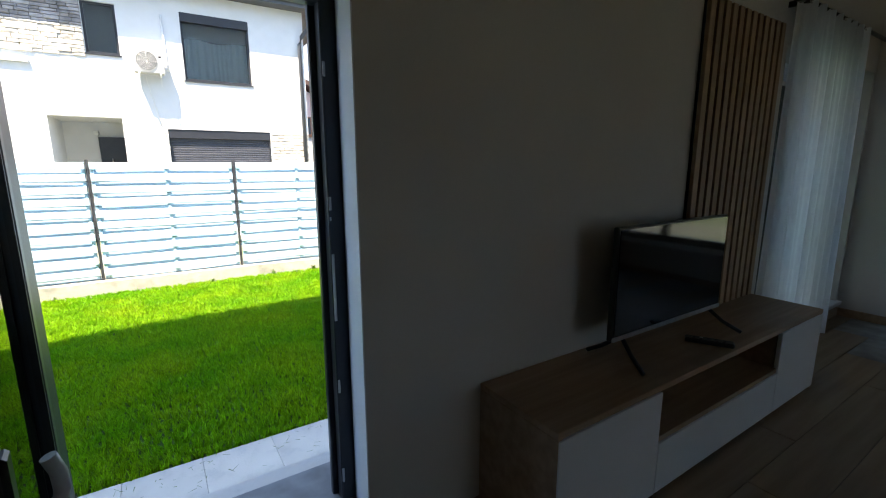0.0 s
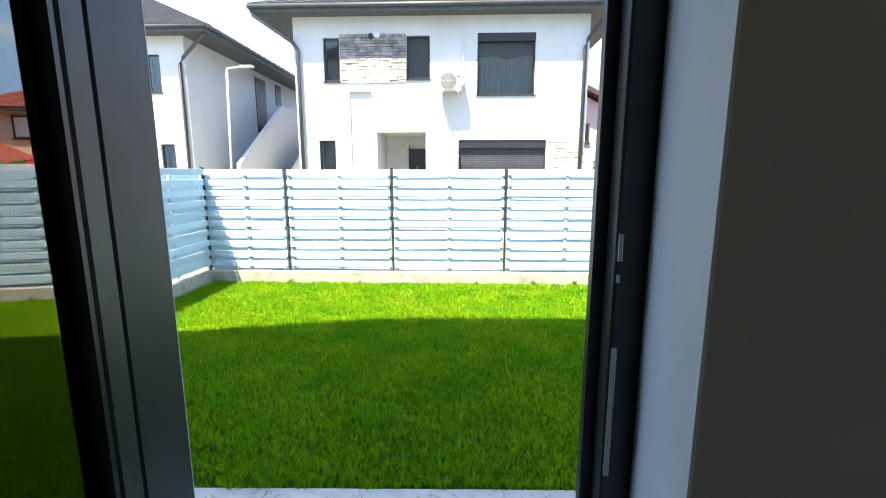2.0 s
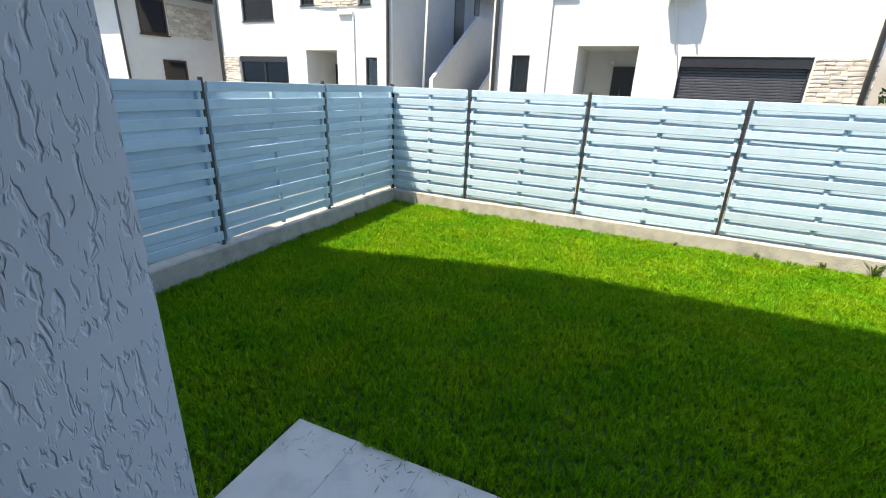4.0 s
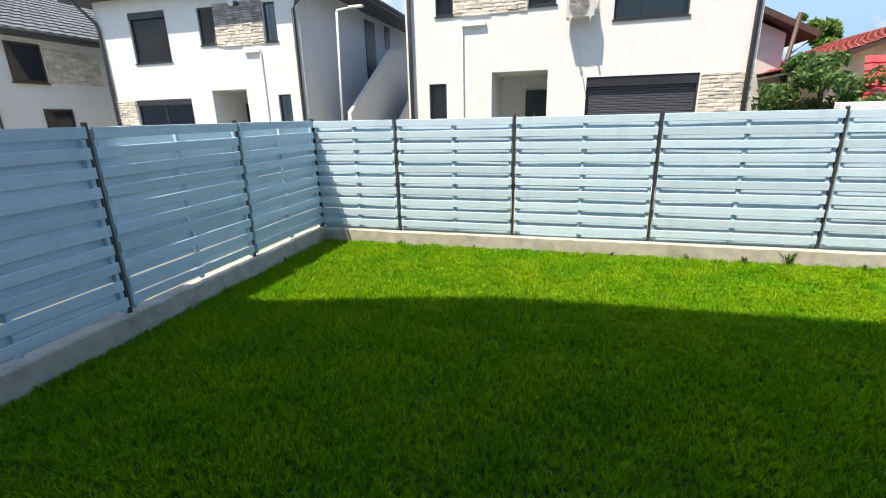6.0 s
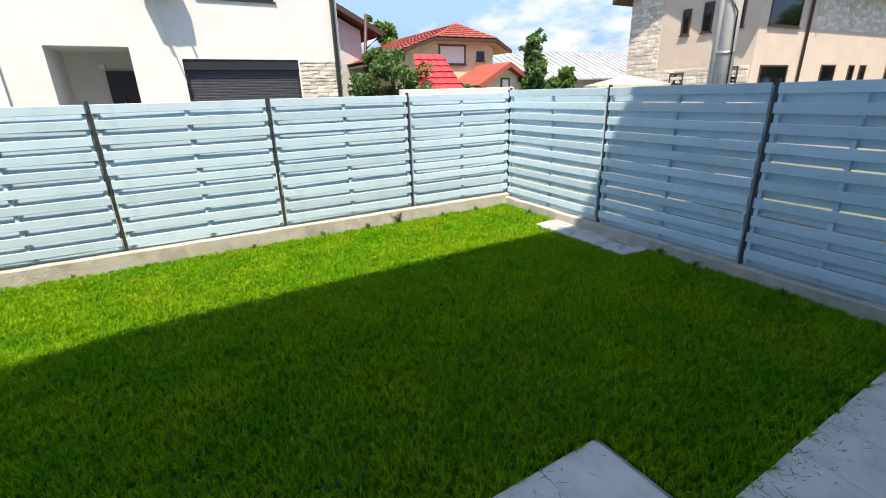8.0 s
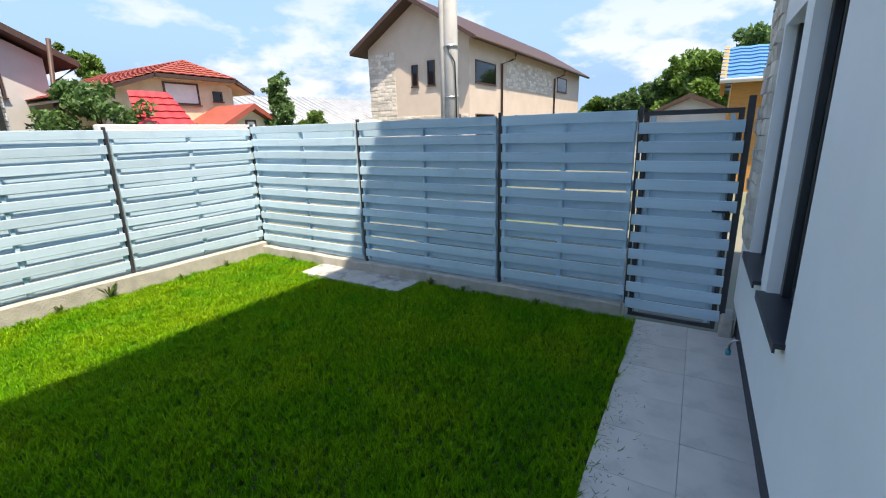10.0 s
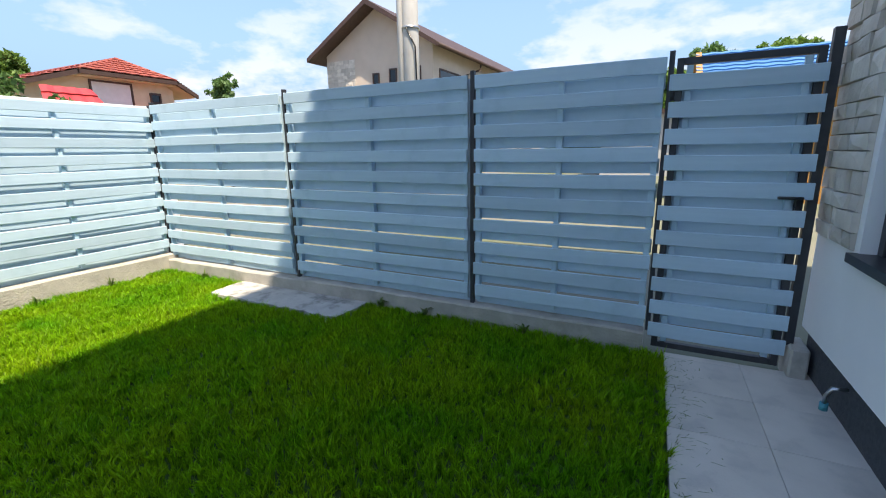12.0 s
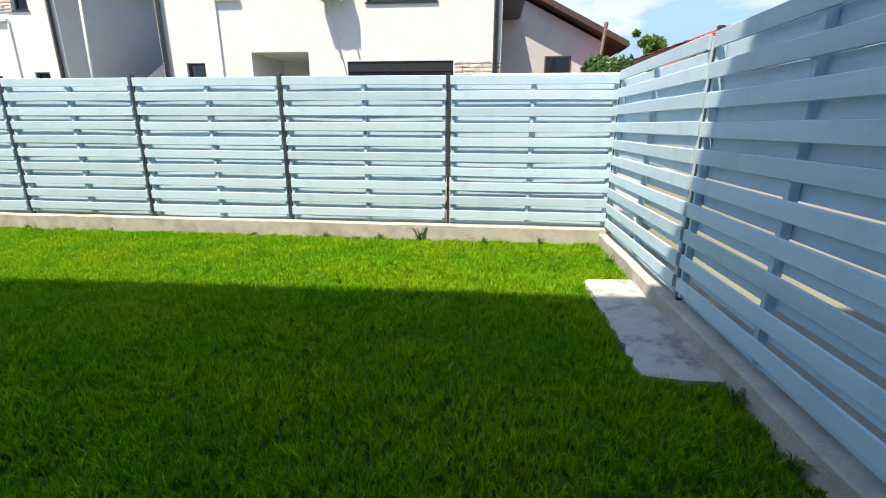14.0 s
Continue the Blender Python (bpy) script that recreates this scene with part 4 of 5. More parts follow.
def shutter(H, s0, s1):
    sh = part("roller_shutter", boxes((s0, s1, HY + 0.02, HY + 0.14, 2.66, 2.87), bevel=0.006), M_ANTHRACITE, H, "closed dark roller shutter")
    me = mesh_from(boxes((s0 + 0.03, s1 - 0.03, HY + 0.09, HY + 0.115, 0.0, 0.052), bevel=0.008), "slat", M_SHUTTER)
    for i in range(40):
        share("slat", me, sh, pose(0, 0, 2.606 - 0.056 * i))
    part("guide", boxes((s0, s0 + 0.04, HY + 0.05, HY + 0.13, 0.4, 2.66)), M_ANTHRACITE, sh)
    part("guide", boxes((s1 - 0.04, s1, HY + 0.05, HY + 0.13, 0.4, 2.66)), M_ANTHRACITE, sh)


HOUSE_A = Matrix.Translation((0.099, 0.002, -0.258)) @ Matrix.Scale(1.069, 4)
HOUSE_B = Matrix.Translation((0.099, 1.486, -0.258)) @ Matrix.Scale(1.069, 4)


def white_house(mx, label, at, ac):
    """mx: turns the first house's x into this one's (the second is its mirror image)."""
    def span(a, b):
        a, b = mx(a), mx(b)
        return min(a, b), max(a, b)
    H = thing("house", None, None, label, "house", m=at)
    top = 5.92
    X0, X1 = span(-4.10, 3.43)
    holes = {"win1": (*span(-3.34, -2.92), 4.35, 5.42), "win2": (*span(-1.19, -0.59), 4.40, 5.45), "win3": (*span(0.62, 2.09), 4.0, 5.50),
             "porch": (*span(-2.0, -0.71), -0.02, 3.075), "shut": (*span(0.15, 2.44), 0.4, 2.87), "win4": (*span(-3.55, -3.11), 1.5, 2.87)}
    part("front_wall", wall_mesh(X0, X1, -0.1, top, HY, HY + 0.3, list(holes.values())), M_STUCCO, H)
    part("side_wall", boxes((X0, X0 + 0.3, HY + 0.3, HY + 12, -0.1, top)), M_STUCCO, H)
    part("side_wall", boxes((X1 - 0.3, X1, HY + 0.3, HY + 12, -0.1, top)), M_STUCCO, H)
    part("back_wall", boxes((X0 + 0.3, X1 - 0.3, HY + 11.7, HY + 12, -0.1, top)), M_STUCCO, H)
    part("storey_slab", boxes((X0 + 0.3, X1 - 0.3, HY + 0.3, HY + 11.7, 3.2, 3.4)), M_STUCCO, H)
    hip_roof(H, X0 - 0.93, X1 + 0.93, HY - 0.42, HY + 12.9, top + 0.16, 2.4, M_ROOFG, M_EAVE, 26, "dark grey metal tile roof")
    window_unit(H, *holes["win1"], HY)
    window_unit(H, *holes["win2"], HY)
    window_unit(H, *holes["win3"], HY, curtain_low=0.95, box_h=0.2)
    window_unit(H, *holes["win4"], HY)
    # porch: a deep niche with a dark door at its back
    a, b = holes["porch"][:2]
    part("porch_lining", boxes((a - 0.02, a, HY + 0.3, HY + 1.6, -0.02, 3.1), (b, b + 0.02, HY + 0.3, HY + 1.6, -0.02, 3.1), (a, b, HY + 1.58, HY + 1.6, -0.02, 3.1), (a, b, HY + 0.3, HY + 1.6, 3.075, 3.1)), M_STUCCO, H)
    d0, d1 = span(-1.33, -0.72)
    d = part("door", boxes((d0, d1, HY + 1.50, HY + 1.57, 0.05, 2.72), bevel=0.004), M_ANTHRACITE, H, "dark entrance door")
    part("handle", tube([(d0 + 0.22 * (d1 - d0) + 0.1, HY + 1.46, 1.6), (d0 + 0.22 * (d1 - d0) + 0.1, HY + 1.46, 2.2)], 0.014, 6), M_METAL, d)
    part("porch_lamp", boxes(((a + b) / 2 - 0.05, (a + b) / 2 + 0.05, HY + 1.40, HY + 1.58, 2.76, 2.86), bevel=0.01), M_PVCW, H)
    # roller shutter
    s0, s1 = holes["shut"][:2]
    if not ac:
        window_unit(H, *holes["shut"], HY, mull=True, box_h=0.18)
    else:
        shutter(H, s0, s1)
    # stone cladding: grey above, cream below, and beside the shutter
    c0, c1 = span(-2.91, -1.20)
    up = part("stone_band", stone_cladding("g", c0, c1, 4.92, 5.50, HY - 0.001, -1, 0.21, 0.075, None, 31), M_STONEG, H, "grey split-stone band")
    lo = part("stone_band", stone_cladding("w", c0, c1, 4.31, 4.92, HY - 0.001, -1, 0.24, 0.08, None, 32), M_STONEW, H, "cream split-stone band")
    e0, e1 = span(2.46, 3.42)
    st = part("stone_band", stone_cladding("w", e0, e1, 0.3, 2.86, HY - 0.001, -1, 0.26, 0.085, None, 33), M_STONEW, H, "cream split-stone band")
    for o in (up, lo, st):
        tagged(o, kind="stuff")
    part("vent", tube([(mx(-2.09), HY, 5.44), (mx(-2.09), HY - 0.08, 5.44)], 0.065, 12), M_BLACK, H, "black wall vent")
    part("vent", tube([(mx(-1.93), HY, 5.47), (mx(-1.93), HY - 0.10, 5.47)], 0.085, 12), M_PVCW, H, "white wall vent")
    # condensate pipe with its cover
    p0, p1 = span(-2.70, -2.14)
    part("pipe", boxes((mx(-2.70) - 0.022, mx(-2.70) + 0.022, HY - 0.045, HY, 0.5, 4.12)), M_PVCW, H)
    part("pipe_cover", boxes((p0, p1, HY - 0.07, HY, 4.09, 4.165), bevel=0.006), M_PVCW, H)
    # downspouts with their swan necks
    for x, side in ((mx(-3.98), mx(-4.95)), (mx(3.31), mx(3.76))):
        part("downspout", tube([(side, HY - 0.36, top + 0.1), (side, HY - 0.36, top - 0.05), (x + (side - x) * 0.12, HY - 0.08, top - 0.62), (x, HY - 0.07, top - 0.80), (x, HY - 0.07, 0.1)], 0.05, 8), M_EAVE, H)
    if ac:
        u = thing("air_conditioner", None, None, "white outdoor air conditioner on wall brackets", "air conditioner", m=at)
        x0, x1, z0, z1 = -0.36, 0.22, 4.04, 4.53
        part("casing", boxes((x0, x1, HY - 0.36, HY - 0.10, z0, z1), bevel=0.012), M_CASING, u)
        cx, cz, r = x0 + 0.25, (z0 + z1) / 2, 0.20
        part("fan_disc", tube([(cx, HY - 0.362, cz), (cx, HY - 0.368, cz)], r, 28), M_GREYCLOTH, u)
        g = bmesh.new()
        for k in range(1, 7):
            rr = r * k / 6
            tube([(cx + rr * math.cos(t * math.pi / 12), HY - 0.376, cz + rr * math.sin(t * math.pi / 12)) for t in range(25)], 0.0055, 4, bm=g)
        for t in range(8):
            an = t * math.pi / 4
            tube([(cx, HY - 0.376, cz), (cx + r * math.cos(an), HY - 0.376, cz + r * math.sin(an))], 0.0055, 4, bm=g)
        part("fan_grille", g, M_CASING, u)
        part("badge", boxes((x1 - 0.10, x1 - 0.05, HY - 0.364, HY - 0.36, cz + 0.08, cz + 0.12)), M_BLACK, u)
        for x in (x0 + 0.08, x1 - 0.1):
            part("bracket", boxes((x, x + 0.03, HY - 0.42, HY, z0 - 0.04, z0 - 0.002), (x, x + 0.03, HY - 0.03, HY, z0 - 0.24, z0 - 0.04)), M_PVCW, u)
        part("refrigerant_line", tube([(x1, HY - 0.2, z0 + 0.15), (x1 + 0.08, HY - 0.12, z0 + 0.1), (x1 + 0.05, HY - 0.03, z0 + 0.35), (x1 + 0.03, HY - 0.03, 5.36)], 0.022, 6), M_PVCW, u)
        part("drain_hose", tube([(x0 + 0.2, HY - 0.1, z0 - 0.04), (x0 + 0.22, HY - 0.03, z0 - 0.2), (x0 + 0.52, HY - 0.02, z0 - 1.6)], 0.009, 6), M_PVCW, u)
    return H, X0, X1


house_a, _, _ = white_house(lambda x: x, "two-storey white rendered house with dark grey roof and stone bands", HOUSE_A, True)
house_b, _, BX1 = white_house(lambda x: -11.925 - x, "two-storey white rendered house with an outside stair", HOUSE_B, False)
# its side: upper door, small window, outside stair with white parapets, yard lamp
part("door", boxes((BX1 + 0.001, BX1 + 0.03, 17.6, 18.5, 3.6, 5.70), bevel=0.004), M_ANTHRACITE, house_b, "dark upper side door")
part("window", boxes((BX1 + 0.001, BX1 + 0.03, 19.55, 20.1, 4.9, 5.78), bevel=0.004), M_ANTHRACITE, house_b)
stair = thing("outside_stair", None, None, "white outside stair with solid parapets beside the house", "stair", m=HOUSE_B)
for i in range(16):
    y = 13.9 + i * 0.30
    part("step", boxes((BX1 + 0.005, BX1 + 1.0, y, y + 0.33, 1.10 + i * 0.168, 1.40 + i * 0.168)), M_CONCRETE, stair)
part("parapet", prism([(13.7, 0.0), (13.7, 2.30), (17.4, 4.56), (21.5, 4.66), (21.5, 0.0)], BX1 + 1.0, BX1 + 1.12, "x"), M_STUCCO, stair)
part("parapet", prism([(14.9, 0.0), (14.9, 1.35), (18.2, 3.3), (21.5, 3.3), (21.5, 0.0)], BX1 + 1.75, BX1 + 1.85, "x"), M_STUCCO, stair)
part("landing", boxes((BX1 + 0.005, BX1 + 1.0, 18.6, 21.5, 3.5, 3.7)), M_CONCRETE, stair)
lamp = thing("yard_lamp", None, None, "slim white yard lamp on a post by the fence", "lamp")
part("post", tube([(-6.46, 14.2, 0), (-6.30, 14.2, 4.76), (-6.25, 14.2, 4.83)], 0.035, 8), M_PVCW, lamp)
part("arm", tube([(-6.30, 14.2, 4.80), (-5.85, 14.2, 4.85)], 0.028, 8), M_PVCW, lamp)
part("lamp_head", boxes((-5.92, -5.52, 14.14, 14.26, 4.82, 4.88), bevel=0.01), M_PVCW, lamp)


def plain_house(name, label, x0, x1, y0, y1, eave, rise, wall, roof_mat, eave_mat, over=0.5, courses=14):
    h = thing(name, None, None, label, "house")
    part("wall", boxes((x0, x1, y0, y1, -0.1, eave)), wall, h)
    hip_roof(h, x0 - over, x1 + over, y0 - over, y1 + over, eave + 0.14, rise, roof_mat, eave_mat, courses)
    return h


def flat_window(parent, face, u0, u1, z0, z1, at, out, material=None):
    """A framed window standing slightly proud of a far wall. face: the axis the wall faces."""
    def b(a0, a1, c0, c1, d0, d1):
        lo, hi = sorted((at + out * d0, at + out * d1))
        return (lo, hi, a0, a1, c0, c1) if face == "x" else (a0, a1, lo, hi, c0, c1)
    w = part("window", boxes(b(u0, u0 + 0.07, z0, z1, 0.001, 0.05), b(u1 - 0.07, u1, z0, z1, 0.001, 0.05), b(u0 + 0.07, u1 - 0.07, z0, z0 + 0.07, 0.001, 0.05), b(u0 + 0.07, u1 - 0.07, z1 - 0.07, z1, 0.001, 0.05)), M_BROWN, parent)
    part("pane", boxes(b(u0 + 0.07, u1 - 0.07, z0 + 0.07, z1 - 0.07, 0.002, 0.02)), material or M_SCREEN, w)
    part("sill", boxes(b(u0 - 0.05, u1 + 0.05, z0 - 0.05, z0, 0.001, 0.1)), M_BROWN, w)
    return w


# third white house, further along
far = plain_house("house", "white rendered house with grey tiled roof and stone band", -27.0, -18.6, 13.2, 24.0, 5.0, 2.4, M_STUCCO, M_ROOFG, M_EAVE, 0.6)
flat_window(far, "x", 13.9, 15.0, 3.5, 4.8, -18.6, 1)
flat_window(far, "x", 14.6, 15.6, 1.2, 2.6, -18.6, 1)
bm = stone_cladding("w", 0, 2.0, 3.5, 4.7, 0, -1, 0.3, 0.1, None, 40)
bmesh.ops.transform(bm, matrix=pose(-18.6, 15.1, 0, 0, 0, 90), verts=bm.verts[:])
tagged(part("stone_band", bm, M_STONEW, far), kind="stuff")
part("downspout", tube([(-18.5, 13.15, 5.0), (-18.5, 13.12, 4.4), (-18.5, 13.12, 0.1)], 0.05, 8), M_EAVE, far)

# pale grey house with brown verge beside the first white house
gh = thing("house", None, None, "pale grey rendered house with brown verge boards", "house")
part("wall", prism([(-1.1, 0), (8.6, 0), (8.6, 5.05), (3.1, 7.8), (-1.1, 5.8)], 25.9, 36.4, "y"), M_GREYREND, gh)
part("roof", prism([(9.5, 4.75), (9.55, 4.98), (3.1, 8.2), (-2.0, 5.7), (-1.95, 5.5), (3.1, 7.95)], 25.2, 37.0, "y"), M_BROWN, gh)
flat_window(gh, "y", 6.0, 7.2, 3.5, 4.5, 25.9, -1)
part("gutter", tube([(9.5, 25.25, 4.85), (9.5, 36.9, 4.85)], 0.1, 8), M_BROWN, gh)
part("downspout", tube([(9.5, 25.4, 4.8), (8.8, 25.8, 4.2), (8.7, 25.82, 0.1)], 0.065, 8), M_BROWN, gh)
up = thing("utility_post", None, None, "thin dark steel post behind the fence", "post")
part("post", tube([(7.55, 23.6, -0.1), (8.18, 23.8, 5.47)], 0.08, 8), M_BROWN, up)

# cream house under a red hip roof
ch = thing("house", None, None, "cream house under a red metal tile hip roof", "house")
part("wall", prism([(8.9, -0.1), (14.35, -0.1), (14.35, 4.05), (13.8, 4.35), (11.0, 4.35), (8.9, 3.65)], 22.45, 31.0, "y"), M_CREAM, ch)
LF, LH, RH, RF, PK = (7.75, 22.0, 3.40), (10.75, 22.0, 4.42), (14.30, 22.0, 4.42), (15.15, 22.0, 3.95), (12.95, 23.65, 5.23)
back_of = lambda p: (p[0], 32.0, p[2])
bm = bmesh.new()
roof_slope(bm, LH, RH, PK, PK, 7)
for lo, hi in ((LF, LH), (RF, RH)):
    roof_slope(bm, lo, back_of(lo), back_of(hi), hi, 8)
for hip in (LH, RH):
    roof_slope(bm, hip, back_of(hip), back_of(PK), PK, 8)
cream_roof = part("roof", bm, M_REDROOF, ch, "red metal tile half-hipped roof")
part("eave", boxes((10.7, 14.35, 21.97, 22.5, 4.26, 4.40)), M_BROWN, cream_roof)
part("verge", prism([(7.7, 3.22), (10.75, 4.24), (10.75, 4.40), (7.7, 3.38)], 21.97, 22.1, "y"), M_BROWN, cream_roof)
part("verge", prism([(15.2, 3.78), (14.3, 4.24), (14.3, 4.40), (15.2, 3.93)], 21.97, 22.1, "y"), M_BROWN, cream_roof)
part("hip_cap", tube([LH, PK, (12.95, 32.0, 5.25)], 0.06, 6), M_REDROOF, cream_roof)
part("hip_cap", tube([RH, PK], 0.06, 6), M_REDROOF, cream_roof)
part("soffit", prism([(7.8, 3.30), (10.75, 4.30), (14.3, 4.30), (15.1, 3.85), (15.1, 3.80), (14.3, 4.22), (10.75, 4.22), (7.8, 3.22)], 22.1, 31.9, "y"), M_CREAM, cream_roof)
flat_window(ch, "y", 11.2, 12.7, 3.25, 4.15, 22.45, -1, M_PVCW)
flat_window(ch, "y", 13.35, 13.8, 3.45, 3.88, 22.45, -1)
part("porch_roof", prism([(11.6, 2.25), (13.35, 3.22), (15.2, 2.15), (15.05, 2.03), (13.35, 3.0), (11.8, 2.12)], 19.6, 22.45, "y"), M_REDROOF, ch)
part("porch_wall", prism([(12.2, -0.1), (14.7, -0.1), (14.7, 2.2), (13.35, 2.95), (12.2, 2.3)], 19.9, 22.45, "y"), M_CREAM, ch)
flat_window(ch, "y", 13.0, 13.5, 1.2, 2.55, 19.9, -1, M_PVCW)
YARD = Matrix.Translation((-0.05, 2.2, 1.96)) @ Matrix.Scale(1.235, 4) @ Matrix.Translation((0.05, -2.2, -1.96))
sheds = thing("shed", None, None, "garden shed with a bright red steep metal roof", "shed", m=YARD)
bm = bmesh.new()
roof_slope(bm, (6.7, 15.6, 1.85), (8.5, 15.6, 1.85), (8.15, 16.7, 3.2), (7.05, 16.7, 3.2), 7)
part("roof", bm, M_BRIGHTRED, sheds)
part("wall", boxes((6.8, 8.4, 15.7, 17.6, -0.1, 1.9)), M_CREAM, sheds)

# long low building with a zinc roof
zb = thing("hall", None, None, "long low building with a weathered zinc sheet roof", "building")
part("wall", boxes((20.5, 34, 27, 36, -0.1, 2.6)), M_GREYREND, zb)
bm = bmesh.new()
roof_slope(bm, (20.0, 26.6, 2.6), (34.5, 26.6, 2.6), (34.5, 31.5, 4.9), (20.0, 31.5, 4.6), 1)
roof = part("roof", bm, M_ZINC, zb)
for i in range(24):
    x = 20.2 + i * 0.6
    part("seam", tube([(x, 26.6, 2.68), (x, 31.5, 4.72 + 0.012 * i)], 0.03, 4), M_ZINC, roof)


# beige house with gable, brown eaves and stone patches
ph = thing("house", None, None, "beige gabled house with brown eaves and stone patches", "house")
PX0, PX1, PY0, PY1, PE, PR = 23.4, 46.0, 14.6, 21.6, 6.82, 2.1
part("wall", prism([(PY0, -0.1), (PY1, -0.1), (PY1, PE), ((PY0 + PY1) / 2, PE + PR), (PY0, PE)], PX0, PX1, "x"), M_PINK, ph)
mid = (PY0 + PY1) / 2
part("roof", prism([(PY0 - 0.7, PE - 0.38), (PY0 - 0.7, PE - 0.15), (mid, PE + PR + 0.28), (PY1 + 0.7, PE - 0.15), (PY1 + 0.7, PE - 0.38), (mid, PE + PR + 0.02)], PX0 - 0.9, PX1 + 0.6, "x"), M_BROWN, ph)
part("gutter", tube([(PX0 - 0.9, PY0 - 0.75, PE - 0.28), (PX1 + 0.6, PY0 - 0.75, PE - 0.28)], 0.09, 8), M_BROWN, ph)
for y0, y1, z0, z1 in ((17.95, 18.4, 4.45, 5.65), (16.8, 17.3, 4.45, 5.8), (15.3, 15.8, 4.5, 5.8), (17.9, 18.7, 2.05, 2.62), (15.15, 15.9, 1.9, 2.8)):
    flat_window(ph, "x", y0, y1, z0, z1, PX0, -1)
for x0, x1, z0, z1 in ((24.1, 26.8, 4.5, 5.7), (39.1, 41.8, 4.9, 6.05), (24.1, 26.6, 1.4, 2.82), (30.0, 31.6, 1.6, 2.85), (33.2, 33.9, 1.7, 2.85), (34.6, 35.4, 1.7, 2.85), (39.4, 42.2, 1.5, 2.93)):
    flat_window(ph, "y", x0, x1, z0, z1, PY0, -1)
for x in (27.6, 38.2):
    part("downspout", tube([(x + 0.7, PY0 - 0.7, PE - 0.4), (x + 0.6, PY0 - 0.7, PE - 0.7), (x, PY0 - 0.1, PE - 1.0), (x, PY0 - 0.1, 0)], 0.07, 8), M_BROWN, ph)
tagged(part("stone_patch", stone_cladding("p", 28.4, 37.7, 4.5, 6.25, PY0 - 0.001, -1, 0.5, 0.2, None, 51), M_STONEW, ph, "pale stone cladding"), kind="stuff")
bm = stone_cladding("p", 0, 2.0, 1.2, 6.5, 0, -1, 0.5, 0.2, None, 52)
bmesh.ops.transform(bm, matrix=pose(PX0, PY1, 0, 0, 0, -90), verts=bm.verts[:])
tagged(part("stone_patch", bm, M_STONEW, ph, "pale stone cladding"), kind="stuff")
bm = stone_cladding("p", 0, 5.5, 0.5, 2.8, 0, -1, 0.5, 0.2, None, 53)
bmesh.ops.transform(bm, matrix=pose(PX0, PY0 + 5.6, 0, 0, 0, -90), verts=bm.verts[:])
tagged(part("stone_patch", bm, M_STONEW, ph, "pale stone cladding"), kind="stuff")

# concrete power pole behind the right fence, with a thin cable duct on it
pole = thing("power_pole", None, None, "round concrete power pole with cable duct and bands", "pole")
part("shaft", tube([(8.79, 7.36, -0.1), (8.79, 7.36, 4), (8.79, 7.36, 9.5)], 0.165, 24, 0.78), M_POLE, pole)
part("cable_duct", tube([(8.645, 7.47, -0.1), (8.65, 7.47, 8.5)], 0.05, 8), M_POLE, pole)
for z in (2.5, 3.45):
    part("band", tube([(8.79, 7.36, z), (8.79, 7.36, z + 0.03)], 0.172, 20), M_METAL, pole)
part("cable", tube([(8.62, 7.34, 3.45), (8.68, 7.20, 3.15), (8.7, 7.19, 2.4), (8.7, 7.19, 1.0)], 0.015, 6), M_BLACK, pole)

# orange building under a blue roof, beyond the gate
ob = thing("garden_house", None, None, "ochre wooden garden house with a blue metal tile roof", "building")
part("wall", boxes((15.8, 20.5, -2.0, 2.45, -0.1, 3.0)), M_ORANGE, ob)
bm = bmesh.new()
roof_slope(bm, (15.3, -2.4, 3.0), (15.3, 2.75, 3.0), (18.0, 2.75, 4.15), (18.0, -2.4, 4.15), 9)
roof_slope(bm, (21.0, -2.4, 3.0), (21.0, 2.75, 3.0), (18.0, 2.75, 4.15), (18.0, -2.4, 4.15), 9)
part("roof", bm, M_BLUEROOF, ob)
part("gutter", tube([(15.25, -2.4, 2.98), (15.25, 2.75, 2.98)], 0.06, 8), M_PVCW, ob)
part("verge", prism([(15.3, 2.9), (15.3, 3.05), (18.0, 4.2), (20.9, 3.05), (20.9, 2.9), (18.0, 4.05)], 2.6, 2.75, "y"), M_ORANGE, ob)
# low white garage with brown roof further off
gb = thing("garage", None, None, "low white garage with a brown gabled roof", "building")
part("wall", prism([(1.5, -0.1), (6.5, -0.1), (6.5, 2.1), (4.0, 3.2), (1.5, 2.1)], 27, 33, "x"), M_GREYREND, gb)
part("roof", prism([(1.0, 2.0), (4.0, 3.42), (7.0, 2.0), (7.0, 1.85), (4.0, 3.2), (1.0, 1.85)], 26.6, 33.4, "x"), M_BROWN, gb)
umb = thing("parasol", None, None, "cream canvas parasol standing in a far garden", "parasol")
part("pole", tube([(15.9, 15.3, -0.1), (15.9, 15.3, 2.4)], 0.03, 8), M_METAL, umb)
bm = bmesh.new()
tip = bm.verts.new((15.9, 15.3, 2.46))
rim = [bm.verts.new((15.9 + 1.65 * math.cos(k * math.pi / 4), 15.3 + 1.65 * math.sin(k * math.pi / 4), 2.08)) for k in range(8)]
low = [bm.verts.new((v.co.x, v.co.y, 1.99)) for v in rim]
for k in range(8):
    bm.faces.new((rim[k], rim[(k + 1) % 8], tip))
    bm.faces.new((low[k], low[(k + 1) % 8], rim[(k + 1) % 8], rim[k]))
part("canopy", bm, M_UMBR, umb)
# white coping of the neighbour's wall that shows over the back fence
nw = thing("neighbour_wall", boxes((3.3, 5.6, 9.35, 9.5, -0.1, 2.04), bevel=0.01), M_STUCCO, "white garden wall behind the back fence", "wall", kind="structure")


